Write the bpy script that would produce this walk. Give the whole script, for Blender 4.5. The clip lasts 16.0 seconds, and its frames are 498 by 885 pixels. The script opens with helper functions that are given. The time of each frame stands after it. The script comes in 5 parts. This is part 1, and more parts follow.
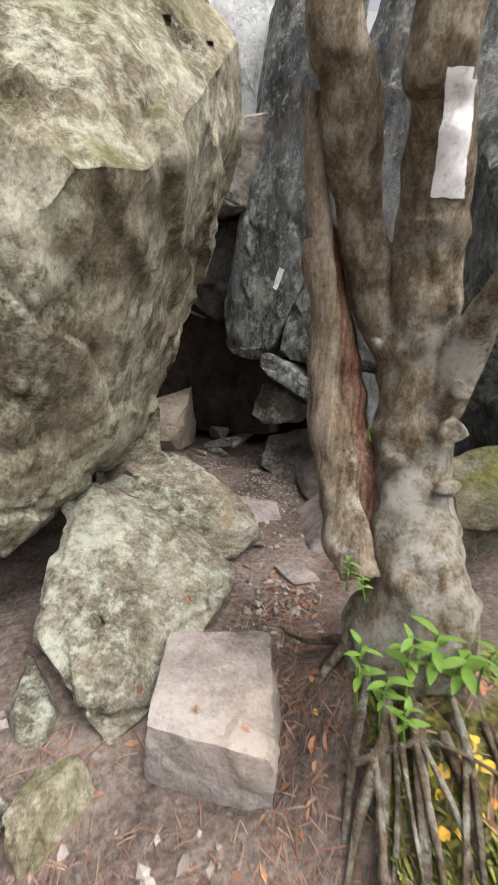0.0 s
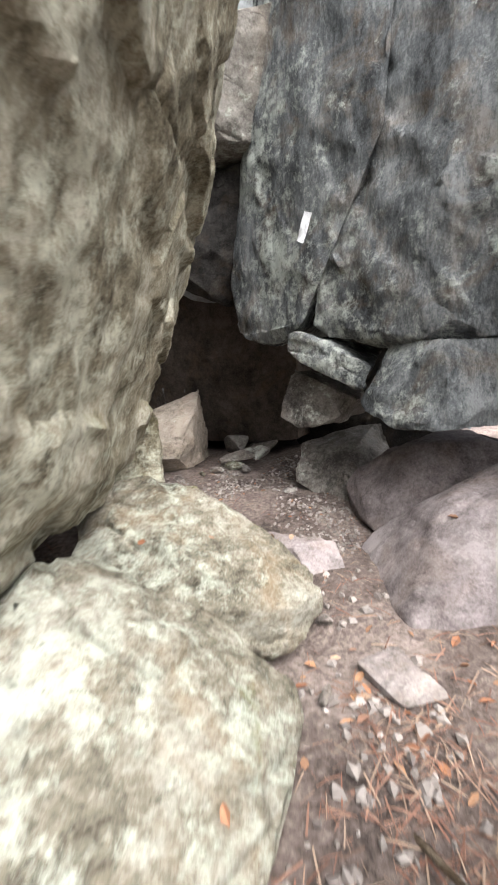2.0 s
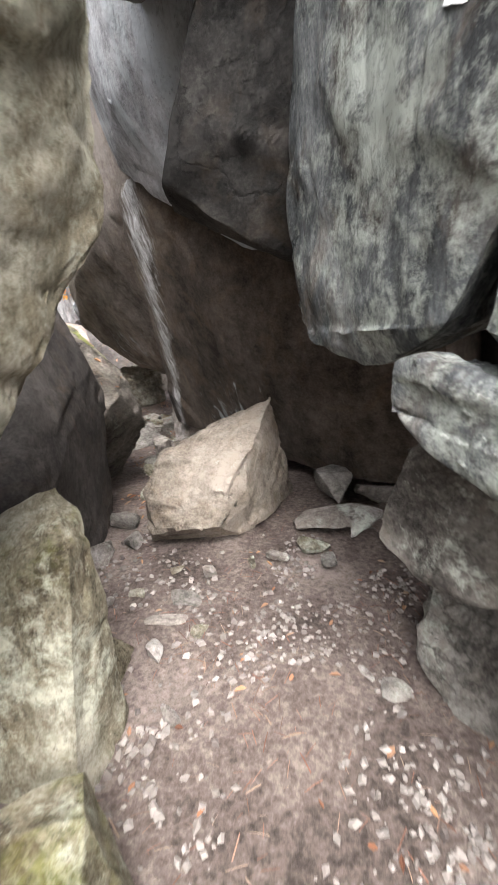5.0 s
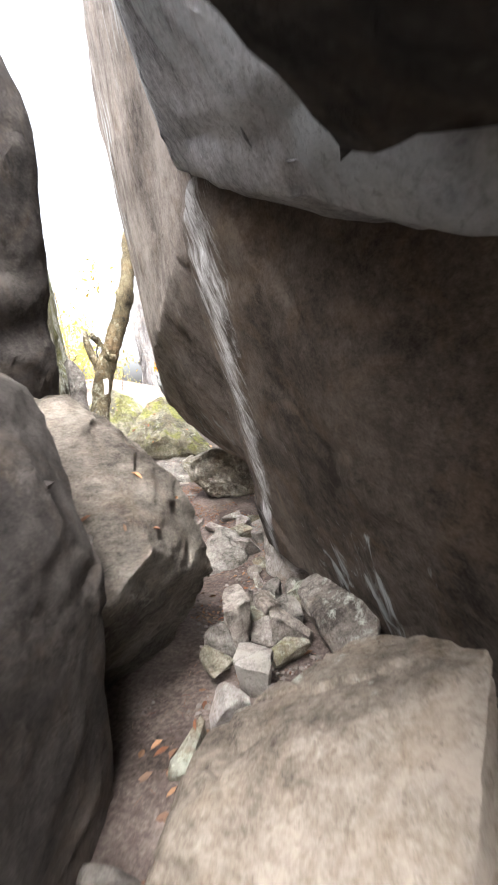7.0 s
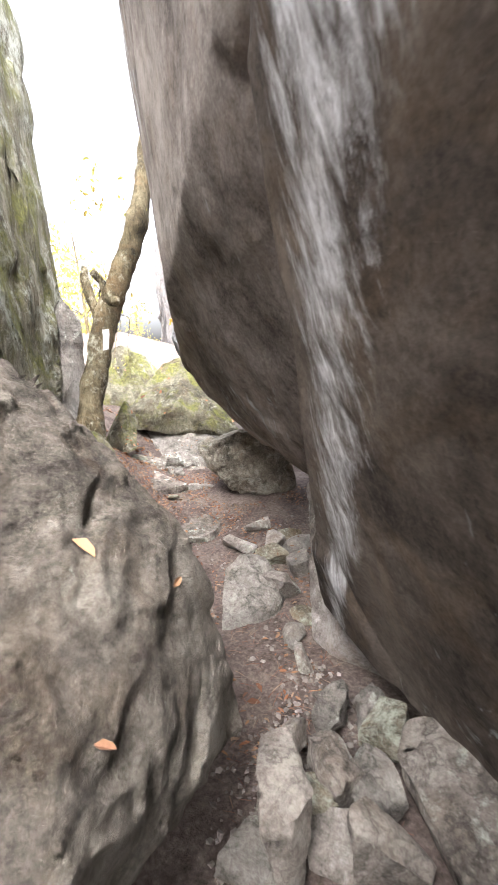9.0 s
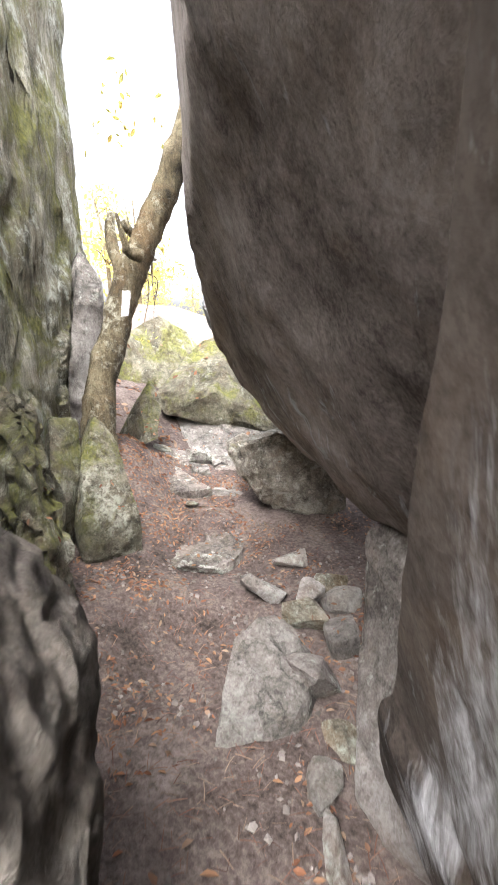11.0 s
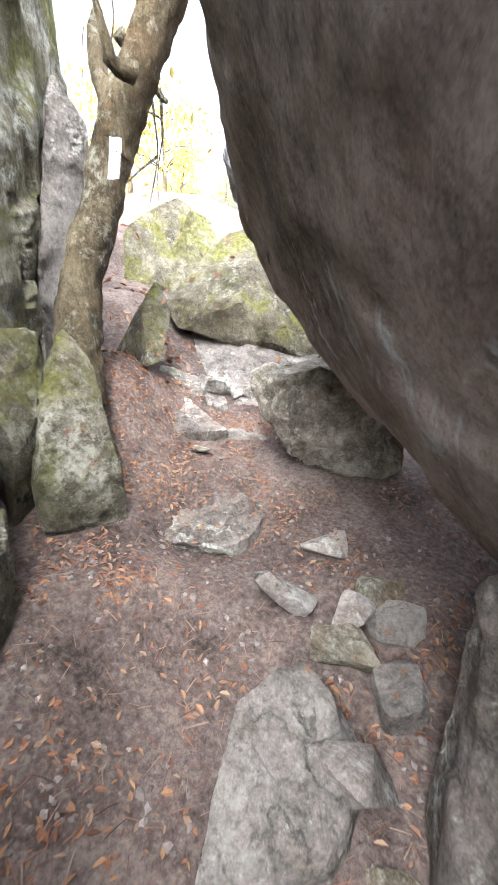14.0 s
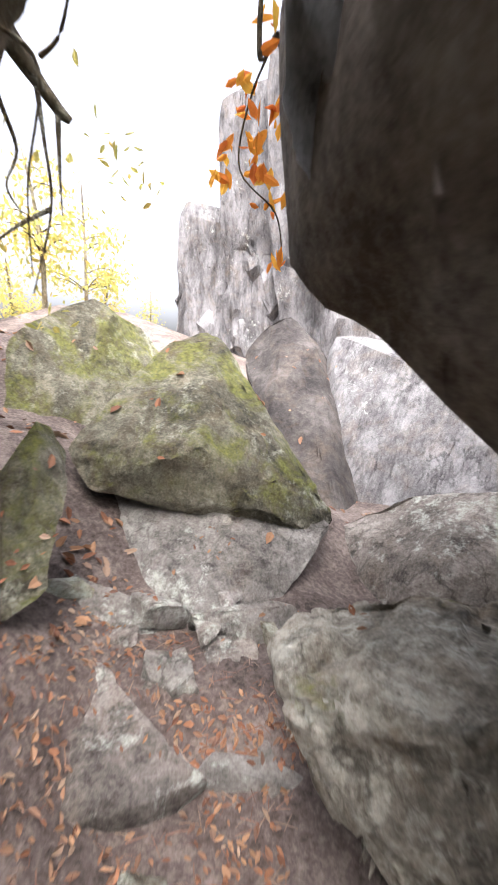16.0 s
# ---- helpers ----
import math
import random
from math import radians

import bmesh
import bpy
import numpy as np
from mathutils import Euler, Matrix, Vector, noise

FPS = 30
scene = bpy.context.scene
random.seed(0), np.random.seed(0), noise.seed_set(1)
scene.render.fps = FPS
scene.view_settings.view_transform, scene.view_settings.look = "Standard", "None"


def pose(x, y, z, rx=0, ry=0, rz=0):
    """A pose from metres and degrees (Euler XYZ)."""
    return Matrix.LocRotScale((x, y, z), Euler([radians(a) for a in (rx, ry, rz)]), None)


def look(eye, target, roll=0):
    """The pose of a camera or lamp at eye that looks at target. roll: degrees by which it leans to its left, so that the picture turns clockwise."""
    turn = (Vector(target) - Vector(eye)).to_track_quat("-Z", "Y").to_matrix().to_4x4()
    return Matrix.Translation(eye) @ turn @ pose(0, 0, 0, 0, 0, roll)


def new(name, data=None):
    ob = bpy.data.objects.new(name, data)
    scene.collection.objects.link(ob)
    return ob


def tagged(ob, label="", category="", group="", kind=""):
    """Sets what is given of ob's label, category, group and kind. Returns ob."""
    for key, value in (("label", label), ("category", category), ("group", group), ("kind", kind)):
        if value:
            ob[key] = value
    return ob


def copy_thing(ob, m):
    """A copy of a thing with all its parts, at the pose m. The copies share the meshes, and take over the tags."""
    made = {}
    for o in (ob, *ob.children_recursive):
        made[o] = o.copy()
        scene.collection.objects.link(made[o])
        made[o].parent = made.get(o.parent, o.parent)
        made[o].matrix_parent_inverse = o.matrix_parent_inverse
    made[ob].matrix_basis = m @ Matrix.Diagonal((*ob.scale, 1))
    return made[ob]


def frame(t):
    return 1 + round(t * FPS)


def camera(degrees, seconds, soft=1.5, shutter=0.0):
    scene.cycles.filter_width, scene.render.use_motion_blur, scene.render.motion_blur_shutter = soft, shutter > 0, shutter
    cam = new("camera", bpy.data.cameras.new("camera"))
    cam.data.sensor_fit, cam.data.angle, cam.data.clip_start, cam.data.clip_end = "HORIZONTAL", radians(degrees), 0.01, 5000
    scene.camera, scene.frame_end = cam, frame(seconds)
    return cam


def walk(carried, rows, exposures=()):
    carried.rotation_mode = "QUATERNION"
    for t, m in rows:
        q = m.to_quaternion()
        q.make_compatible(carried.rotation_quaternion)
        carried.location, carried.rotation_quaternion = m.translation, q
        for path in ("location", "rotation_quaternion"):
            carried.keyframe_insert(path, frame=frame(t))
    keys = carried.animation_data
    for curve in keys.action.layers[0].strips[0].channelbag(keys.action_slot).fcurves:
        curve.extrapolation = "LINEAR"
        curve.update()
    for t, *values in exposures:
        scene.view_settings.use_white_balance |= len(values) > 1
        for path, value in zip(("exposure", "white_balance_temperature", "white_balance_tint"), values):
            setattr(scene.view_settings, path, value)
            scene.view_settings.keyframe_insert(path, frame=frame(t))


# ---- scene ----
cam = camera(61.7, 16.0, shutter=0.35)
METRES, EYE, TILT, LEAN, TURN = 10.0, 1.5, -11.0, -2.0, 0.0
ROWS = [
    (0.0, 0.0, 0.0, 0.0, 0.0, 0.0, 0.0),
    (0.5, 0.0008, 0.015, 0.0013, 2.98, 1.78, 0.98),
    (1.0, 0.0064, 0.0286, -0.0117, 4.72, 0.59, 2.29),
    (1.5, 0.0015, 0.0513, -0.0101, 4.33, 0.28, 3.59),
    (2.0, -0.0123, 0.0945, 0.0066, 1.73, 0.64, 4.83),
    (2.5, -0.006, 0.1236, 0.0227, -0.51, -0.77, 6.11),
    (3.0, -0.0053, 0.1556, 0.0247, -0.49, -2.84, 7.24),
    (5.5, 0.0168, 0.3039, 0.0798, 28.66, -6.02, 3.38),
    (6.0, -0.0163, 0.343, 0.086, 33.74, -1.39, 2.49),
    (6.5, -0.0414, 0.3754, 0.1057, 34.76, 0.61, 2.03),
    (7.0, -0.0576, 0.4116, 0.1154, 36.17, 2.81, 1.89),
    (7.5, -0.0792, 0.4438, 0.1226, 35.1, 2.6, 1.43),
    (8.0, -0.1, 0.469, 0.1314, 36.28, 2.44, 0.15),
    (8.5, -0.1277, 0.4925, 0.1331, 37.05, 0.51, -1.28),
    (9.0, -0.1505, 0.5042, 0.1383, 38.42, -1.79, -2.46),
    (9.5, -0.163, 0.5107, 0.1376, 40.4, -2.7, -3.76),
    (10.0, -0.1779, 0.5359, 0.1332, 42.65, -3.67, -5.09),
    (12.5, -0.2371, 0.6078, 0.1721, 48.79, -6.49, -11.87),
    (13.0, -0.2454, 0.6122, 0.1685, 50.52, -13.54, -11.17),
    (13.5, -0.2569, 0.6248, 0.1595, 49.19, -15.98, -11.11),
    (14.0, -0.2717, 0.6398, 0.154, 49.26, -16.67, -10.9),
    (14.5, -0.2913, 0.6628, 0.1455, 51.67, -7.23, -7.62),
    (15.0, -0.339, 0.6946, 0.1508, 49.87, -1.71, -6.77),
    (15.5, -0.3877, 0.7153, 0.163, 44.93, -0.23, -8.59),
    (16.0, -0.4239, 0.7363, 0.1733, 38.86, -0.31, -9.27),
]
walk(cam, [(t, pose(0, 0, EYE, TILT, LEAN, TURN) @ pose(METRES * x, METRES * y, METRES * z, 90 + pitch, roll, yaw)) for t, x, y, z, yaw, pitch, roll in ROWS],
     exposures=[(0.0, 0.3, 6600, 12), (1.5, 1.05, 6400, 12), (3.0, 1.6, 6300, 12), (5.5, 2.0, 6350, 12), (7.0, 2.35, 6400, 13), (10.0, 2.35, 6350, 14), (12.5, 2.6, 6150, 14), (14.5, 2.45, 6050, 14), (15.5, 2.05, 6100, 16), (16.0, 1.8, 6250, 16)])

# ---- daylight: bright overcast ----
world = bpy.data.worlds.new("overcast_sky")
scene.world = world
world.use_nodes = True
wn = world.node_tree.nodes
sky = wn.new("ShaderNodeTexSky")
sky.sky_type = "NISHITA"
sky.sun_disc = False
sky.sun_elevation, sky.sun_rotation = radians(58), radians(140)
sky.dust_density = 9.0
veil = wn.new("ShaderNodeHueSaturation")
veil.inputs["Saturation"].default_value, veil.inputs["Value"].default_value = 0.3, 1.35
world.node_tree.links.new(sky.outputs[0], veil.inputs["Color"])
world.node_tree.links.new(veil.outputs[0], wn["Background"].inputs[0])
wn["Background"].inputs[1].default_value = 0.15
sun = new("sun", bpy.data.lights.new("sun", "SUN"))
sun.data.energy, sun.data.angle, sun.data.color = 2.5, radians(60), (1.0, 0.98, 0.95)
sun.matrix_world = look((3.2, -3.8, 8.0), (0, 0, 0))


# ---- materials ----
def shader(name, rough=0.85):
    m = bpy.data.materials.new(name)
    m.use_nodes = True
    nt = m.node_tree
    b = nt.nodes["Principled BSDF"]
    b.inputs["Roughness"].default_value = rough
    b.inputs["Specular IOR Level"].default_value = 0.25
    return m, nt, b


def ramp(nt, fac, stops):
    r = nt.nodes.new("ShaderNodeValToRGB")
    while len(r.color_ramp.elements) < len(stops):
        r.color_ramp.elements.new(0.5)
    for e, (p, c) in zip(r.color_ramp.elements, stops):
        e.position, e.color = p, (*c, 1.0)
    nt.links.new(fac, r.inputs[0])
    return r.outputs[0]


def noise_tex(nt, vec, scale, detail=6, rough=0.6, warp=0.0):
    n = nt.nodes.new("ShaderNodeTexNoise")
    n.inputs["Scale"].default_value, n.inputs["Detail"].default_value = scale, detail
    n.inputs["Roughness"].default_value, n.inputs["Distortion"].default_value = rough, warp
    nt.links.new(vec, n.inputs["Vector"])
    return n.outputs["Fac"]


def mix(nt, fac, a, b, mode="MIX"):
    m = nt.nodes.new("ShaderNodeMix")
    m.data_type, m.blend_type = "RGBA", mode
    for sock, v in ((m.inputs[0], fac), (m.inputs[6], a), (m.inputs[7], b)):
        if isinstance(v, (int, float)):
            sock.default_value = v
        elif isinstance(v, tuple):
            sock.default_value = (*v, 1.0)
        else:
            nt.links.new(v, sock)
    return m.outputs[2]


def calc(nt, op, a, b=0.0, clamp=False):
    m = nt.nodes.new("ShaderNodeMath")
    m.operation, m.use_clamp = op, clamp
    for sock, v in ((m.inputs[0], a), (m.inputs[1], b)):
        if isinstance(v, (int, float)):
            sock.default_value = v
        else:
            nt.links.new(v, sock)
    return m.outputs[0]


def coords(nt, stretch=(1, 1, 1), turn=(0, 0, 0)):
    g = nt.nodes.new("ShaderNodeNewGeometry")
    mp = nt.nodes.new("ShaderNodeMapping")
    mp.inputs["Scale"].default_value = stretch
    mp.inputs["Rotation"].default_value = [radians(a) for a in turn]
    nt.links.new(g.outputs["Position"], mp.inputs["Vector"])
    return mp.outputs[0], g


def up_facing(nt, g, low, high):
    s = nt.nodes.new("ShaderNodeSeparateXYZ")
    nt.links.new(g.outputs["Normal"], s.inputs[0])
    r = nt.nodes.new("ShaderNodeMapRange")
    r.inputs[1].default_value, r.inputs[2].default_value = low, high
    nt.links.new(s.outputs[2], r.inputs[0])
    return r.outputs[0]


def bump(nt, b, height, strength, distance, chain=None):
    n = nt.nodes.new("ShaderNodeBump")
    n.inputs["Strength"].default_value, n.inputs["Distance"].default_value = strength, distance
    nt.links.new(height, n.inputs["Height"])
    if chain:
        nt.links.new(chain, n.inputs["Normal"])
    nt.links.new(n.outputs[0], b.inputs["Normal"])
    return n.outputs[0]


def rock_material(name, dark, mid, light, lichen=(0.62, 0.66, 0.58), lichen_amount=0.3, moss=0.0, moss_low=0.1, streak=0.0, grain=1.0, curtain=False, rust=0.15, cracks=1.0, stretch=(1, 1, 1), turn=(0, 0, 0)):
    m, nt, b = shader(name, 0.88)
    dark, mid, light = (tuple(v * k for v in c) for c, k in ((dark, 0.45), (mid, 0.76), (light, 0.88)))
    p, g = coords(nt)
    q, _ = coords(nt, stretch, turn)
    big = noise_tex(nt, q, 1.7, 7, 0.66, 0.15)
    fine = noise_tex(nt, q, 14, 12, 0.8, 0.15)
    tiny = noise_tex(nt, p, 75, 5, 0.7)
    tone = calc(nt, "ADD", calc(nt, "ADD", calc(nt, "MULTIPLY", big, 0.48), calc(nt, "MULTIPLY", fine, 0.34)), calc(nt, "MULTIPLY", tiny, 0.18))
    col = ramp(nt, tone, [(0.41, dark), (0.5, mid), (0.58, light)])
    spot = noise_tex(nt, p, 3.1, 4, 0.7, 1.0)
    col = mix(nt, calc(nt, "MULTIPLY", ramp(nt, spot, [(0.5, (0, 0, 0)), (0.7, (1, 1, 1))]), rust), col, (0.30, 0.19, 0.09))
    if lichen_amount:
        patch = noise_tex(nt, p, 13.0, 10, 0.78, 0.15)
        zone = noise_tex(nt, p, 1.1, 3, 0.6, 0.5)
        f = calc(nt, "ADD", calc(nt, "MULTIPLY", patch, 0.7), calc(nt, "MULTIPLY", zone, 0.5))
        f = ramp(nt, f, [(0.72 - 0.25 * lichen_amount, (0, 0, 0)), (0.80 - 0.2 * lichen_amount, (1, 1, 1))])
        col = mix(nt, calc(nt, "MULTIPLY", f, 0.8), col, lichen)
    if streak:
        s, _ = coords(nt, (5.0, 5.0, 0.55))
        f1 = noise_tex(nt, s, 1.3, 7, 0.7, 0.9)
        f2 = noise_tex(nt, p, 0.55, 2, 0.5)
        f = calc(nt, "ADD", calc(nt, "MULTIPLY", f1, 0.6), calc(nt, "MULTIPLY", f2, 0.55))
        f = ramp(nt, f, [(0.66 - 0.1 * streak, (0, 0, 0)), (0.72 - 0.08 * streak, (1, 1, 1))])
        col = mix(nt, calc(nt, "MULTIPLY", f, 0.75), col, (0.50, 0.54, 0.55))
    if curtain:
        sx = nt.nodes.new("ShaderNodeSeparateXYZ")
        nt.links.new(g.outputs["Position"], sx.inputs[0])
        along = calc(nt, "ADD", calc(nt, "MULTIPLY", sx.outputs[0], -0.75), calc(nt, "MULTIPLY", sx.outputs[1], 0.66))
        centre = calc(nt, "SUBTRACT", 6.58, calc(nt, "MULTIPLY", sx.outputs[2], 0.555))
        s2, _ = coords(nt, (9.0, 9.0, 0.7))
        rag = noise_tex(nt, s2, 1.6, 10, 0.75, 0.25)
        wide = calc(nt, "ADD", 0.06, calc(nt, "MULTIPLY", sx.outputs[2], 0.1))
        near = calc(nt, "SUBTRACT", 1.0, calc(nt, "DIVIDE", calc(nt, "ABSOLUTE", calc(nt, "SUBTRACT", along, centre)), wide), clamp=True)
        f = ramp(nt, calc(nt, "ADD", calc(nt, "MULTIPLY", near, 0.24), calc(nt, "MULTIPLY", rag, 0.85)), [(0.5, (0, 0, 0)), (0.68, (1, 1, 1))])
        f = calc(nt, "MULTIPLY", f, ramp(nt, near, [(0.0, (0, 0, 0)), (0.3, (1, 1, 1))]))
        threads = noise_tex(nt, s2, 4.0, 8, 0.75, 0.1)
        col = mix(nt, calc(nt, "MULTIPLY", f, 0.9), col, ramp(nt, threads, [(0.38, (0.26, 0.25, 0.24)), (0.5, (0.55, 0.55, 0.55)), (0.6, (0.78, 0.79, 0.8))]))
    if moss:
        f = calc(nt, "MULTIPLY", up_facing(nt, g, moss_low, moss_low + 0.65), ramp(nt, noise_tex(nt, p, 2.6, 6, 0.7, 0.6), [(0.62 - 0.2 * moss, (0, 0, 0)), (0.72 - 0.15 * moss, (1, 1, 1))]))
        green = ramp(nt, noise_tex(nt, p, 30, 4), [(0.3, (0.055, 0.062, 0.014)), (0.7, (0.22, 0.225, 0.05))])
        col = mix(nt, calc(nt, "MULTIPLY", f, 0.85), col, green)
    seam = calc(nt, "ABSOLUTE", calc(nt, "SUBTRACT", noise_tex(nt, q, 3.3, 9, 0.62, 0.1), 0.5))
    where = ramp(nt, noise_tex(nt, p, 2.3, 3, 0.5), [(0.45, (0, 0, 0)), (0.6, (1, 1, 1))])
    fissure = calc(nt, "MULTIPLY", ramp(nt, seam, [(0.0, (1, 1, 1)), (0.022, (0, 0, 0))]), where)
    col = mix(nt, calc(nt, "MULTIPLY", fissure, 0.5 * min(1.0, cracks), clamp=True), col, tuple(0.5 * c for c in dark))
    pit = ramp(nt, noise_tex(nt, q, 26, 5, 0.7), [(0.33, (1, 1, 1)), (0.42, (0, 0, 0))])
    col = mix(nt, calc(nt, "MULTIPLY", pit, 0.45 * min(1.0, grain)), col, dark)
    v = nt.nodes.new("ShaderNodeTexVoronoi")
    v.feature = "DISTANCE_TO_EDGE"
    v.inputs["Scale"].default_value = 1.3
    wob = nt.nodes.new("ShaderNodeVectorMath")
    wob.operation = "ADD"
    nz = nt.nodes.new("ShaderNodeTexNoise")
    nz.inputs["Scale"].default_value, nz.inputs["Detail"].default_value = 2.0, 9
    nt.links.new(q, nz.inputs["Vector"])
    nt.links.new(q, wob.inputs[0])
    nt.links.new(nz.outputs["Color"], wob.inputs[1])
    nt.links.new(wob.outputs[0], v.inputs["Vector"])
    crack = ramp(nt, v.outputs["Distance"], [(0.0, (0, 0, 0)), (0.012, (1, 1, 1))])
    col = mix(nt, calc(nt, "MULTIPLY", calc(nt, "SUBTRACT", 1.0, crack), 0.4 * cracks), col, dark)
    nt.links.new(col, b.inputs["Base Color"])
    n0 = bump(nt, b, crack, 0.5 * cracks, 0.02)
    n0 = bump(nt, b, calc(nt, "SUBTRACT", 1.0, fissure), 0.7 * min(1.0, cracks), 0.03, n0)
    lump = nt.nodes.new("ShaderNodeTexVoronoi")
    lump.inputs["Scale"].default_value = 8.0
    nt.links.new(wob.outputs[0], lump.inputs["Vector"])
    n0 = bump(nt, b, lump.outputs["Distance"], 0.35 * grain, 0.05, n0)
    n1 = bump(nt, b, fine, 0.8 * grain, 0.03, n0)
    n2 = bump(nt, b, noise_tex(nt, q, 55, 6, 0.7), 0.8 * grain, 0.01, n1)
    return m


M_TAN = rock_material("lichened_tan_rock", (0.12, 0.095, 0.055), (0.36, 0.325, 0.23), (0.60, 0.57, 0.46), lichen=(0.66, 0.67, 0.54), lichen_amount=0.5, moss=0.6, cracks=0.5, stretch=(1.6, 1.6, 0.9), turn=(20, 25, 0))
M_GREEN = rock_material("green_grey_rock", (0.10, 0.09, 0.06), (0.29, 0.265, 0.20), (0.48, 0.465, 0.39), lichen=(0.56, 0.60, 0.50), lichen_amount=0.45, moss=0.25, rust=0.35, cracks=0.5, stretch=(1.2, 1.2, 2.2), turn=(30, -30, 0))
M_BLOCK = rock_material("pale_pink_rock", (0.26, 0.225, 0.21), (0.36, 0.32, 0.30), (0.46, 0.42, 0.39), lichen_amount=0.0, rust=0.25, grain=0.7, cracks=0.3)
M_SLATE = rock_material("blue_grey_slab", (0.05, 0.055, 0.058), (0.135, 0.148, 0.152), (0.27, 0.285, 0.285), lichen=(0.46, 0.50, 0.45), lichen_amount=0.42, rust=0.25, stretch=(2.2, 2.2, 0.8), turn=(20, 30, 0), cracks=0.6)
# Dark copy of the overhang stone; the paler copy below carries bounce light.
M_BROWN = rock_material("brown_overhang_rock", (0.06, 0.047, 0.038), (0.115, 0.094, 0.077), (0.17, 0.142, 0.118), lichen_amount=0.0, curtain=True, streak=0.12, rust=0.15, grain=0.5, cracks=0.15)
M_GREY = rock_material("grey_rock", (0.16, 0.145, 0.13), (0.30, 0.28, 0.25), (0.44, 0.42, 0.38), lichen_amount=0.2, rust=0.12)
M_MOSSY = rock_material("mossy_grey_rock", (0.06, 0.055, 0.04), (0.17, 0.16, 0.115), (0.32, 0.305, 0.235), lichen=(0.44, 0.45, 0.37), lichen_amount=0.32, moss=0.75, moss_low=-0.15, cracks=0.6)
M_CLIFF = rock_material("pale_cliff_rock", (0.12, 0.115, 0.115), (0.19, 0.185, 0.185), (0.28, 0.275, 0.275), lichen_amount=0.1, stretch=(2.2, 2.2, 0.5), grain=0.5)


M_PURPLE = rock_material("purple_grey_rock", (0.12, 0.10, 0.095), (0.22, 0.19, 0.185), (0.33, 0.295, 0.29), lichen_amount=0.0, rust=0.1, grain=0.6, cracks=0.2)
# Blue-grey flakes; colour also raised to stand for skylight on their face.
M_FLAKE = rock_material("flaky_blue_grey_rock", (0.22, 0.225, 0.235), (0.45, 0.465, 0.48), (0.66, 0.68, 0.70), lichen_amount=0.1, rust=0.05, cracks=0.5, stretch=(5, 5, 0.7), turn=(0, 25, 0))
M_PALE = rock_material("pale_lichened_boulder", (0.14, 0.125, 0.10), (0.34, 0.31, 0.25), (0.60, 0.565, 0.475), lichen=(0.66, 0.66, 0.58), lichen_amount=0.5, moss=0.2, rust=0.3)
# Near-black base puts the cave's shade into the rock colour.
M_SHADE = rock_material("shade_coloured_dark_rock", (0.022, 0.021, 0.02), (0.048, 0.045, 0.042), (0.09, 0.085, 0.078), lichen_amount=0.0, rust=0.1, grain=0.8)
# Same brown stone made paler: missing bounce light is put into the colour.
M_BROWN_LIT = rock_material("bounce_lit_overhang_rock", (0.17, 0.14, 0.12), (0.30, 0.26, 0.23), (0.41, 0.365, 0.33), lichen_amount=0.0, streak=0.12, rust=0.15, grain=0.6, cracks=0.15)
# Real mineral drips; base lifted as well, in place of cave-mouth light and haze.
M_DRIP = rock_material("dripstone_streaked_rock", (0.34, 0.34, 0.35), (0.56, 0.56, 0.57), (0.74, 0.75, 0.77), lichen_amount=0.0, streak=1.0, rust=0.08, cracks=0.6)
M_GREY2 = rock_material("pale_tan_grey_rock", (0.16, 0.14, 0.12), (0.32, 0.285, 0.25), (0.48, 0.44, 0.39), lichen_amount=0.25, rust=0.12)
# Umber albedo kept low to carry the shade of the passage side.
M_UMBER = rock_material("shade_coloured_umber_rock", (0.04, 0.036, 0.034), (0.075, 0.067, 0.062), (0.125, 0.115, 0.105), lichen_amount=0.0, rust=0.1, grain=0.7, cracks=0.4)
M_WEDGE = rock_material("cracked_tan_rock", (0.19, 0.155, 0.12), (0.36, 0.31, 0.25), (0.5, 0.44, 0.37), lichen_amount=0.1, rust=0.2, grain=0.9, cracks=0.35)
M_FLAKED = rock_material("flaking_grey_brown_rock", (0.15, 0.13, 0.11), (0.29, 0.26, 0.22), (0.42, 0.385, 0.33), lichen_amount=0.1, rust=0.15, grain=1.8, cracks=0.3, stretch=(1, 1, 2.2), turn=(25, -15, 0))
M_SPUR = rock_material("grey_brown_spur_rock", (0.18, 0.16, 0.14), (0.36, 0.325, 0.29), (0.54, 0.51, 0.48), lichen_amount=0.3, rust=0.25, cracks=0.5)
M_BARK = rock_material("lichened_bark", (0.34, 0.24, 0.14), (0.52, 0.42, 0.28), (0.84, 0.77, 0.63), lichen=(0.82, 0.83, 0.76), lichen_amount=0.4, grain=2.0, rust=0.25, cracks=0.2, stretch=(13, 13, 6))
M_ROOT = rock_material("weathered_root_bark", (0.12, 0.085, 0.055), (0.28, 0.22, 0.155), (0.44, 0.37, 0.28), lichen_amount=0.2, grain=1.5, rust=0.3, cracks=0.2, stretch=(9, 9, 9))
M_CLIFFMOSS = rock_material("mossy_cliff_rock", (0.11, 0.105, 0.07), (0.27, 0.26, 0.19), (0.46, 0.45, 0.37), lichen_amount=0.4, moss=0.75, moss_low=-0.55, stretch=(2.6, 2.6, 0.6))


# ---- mesh helpers ----
def mesh_object(name, bm, material, smooth=True):
    me = bpy.data.meshes.new(name)
    bm.to_mesh(me)
    bm.free()
    me.materials.append(material)
    if smooth:
        me.polygons.foreach_set("use_smooth", [True] * len(me.polygons))
    return new(name, me)


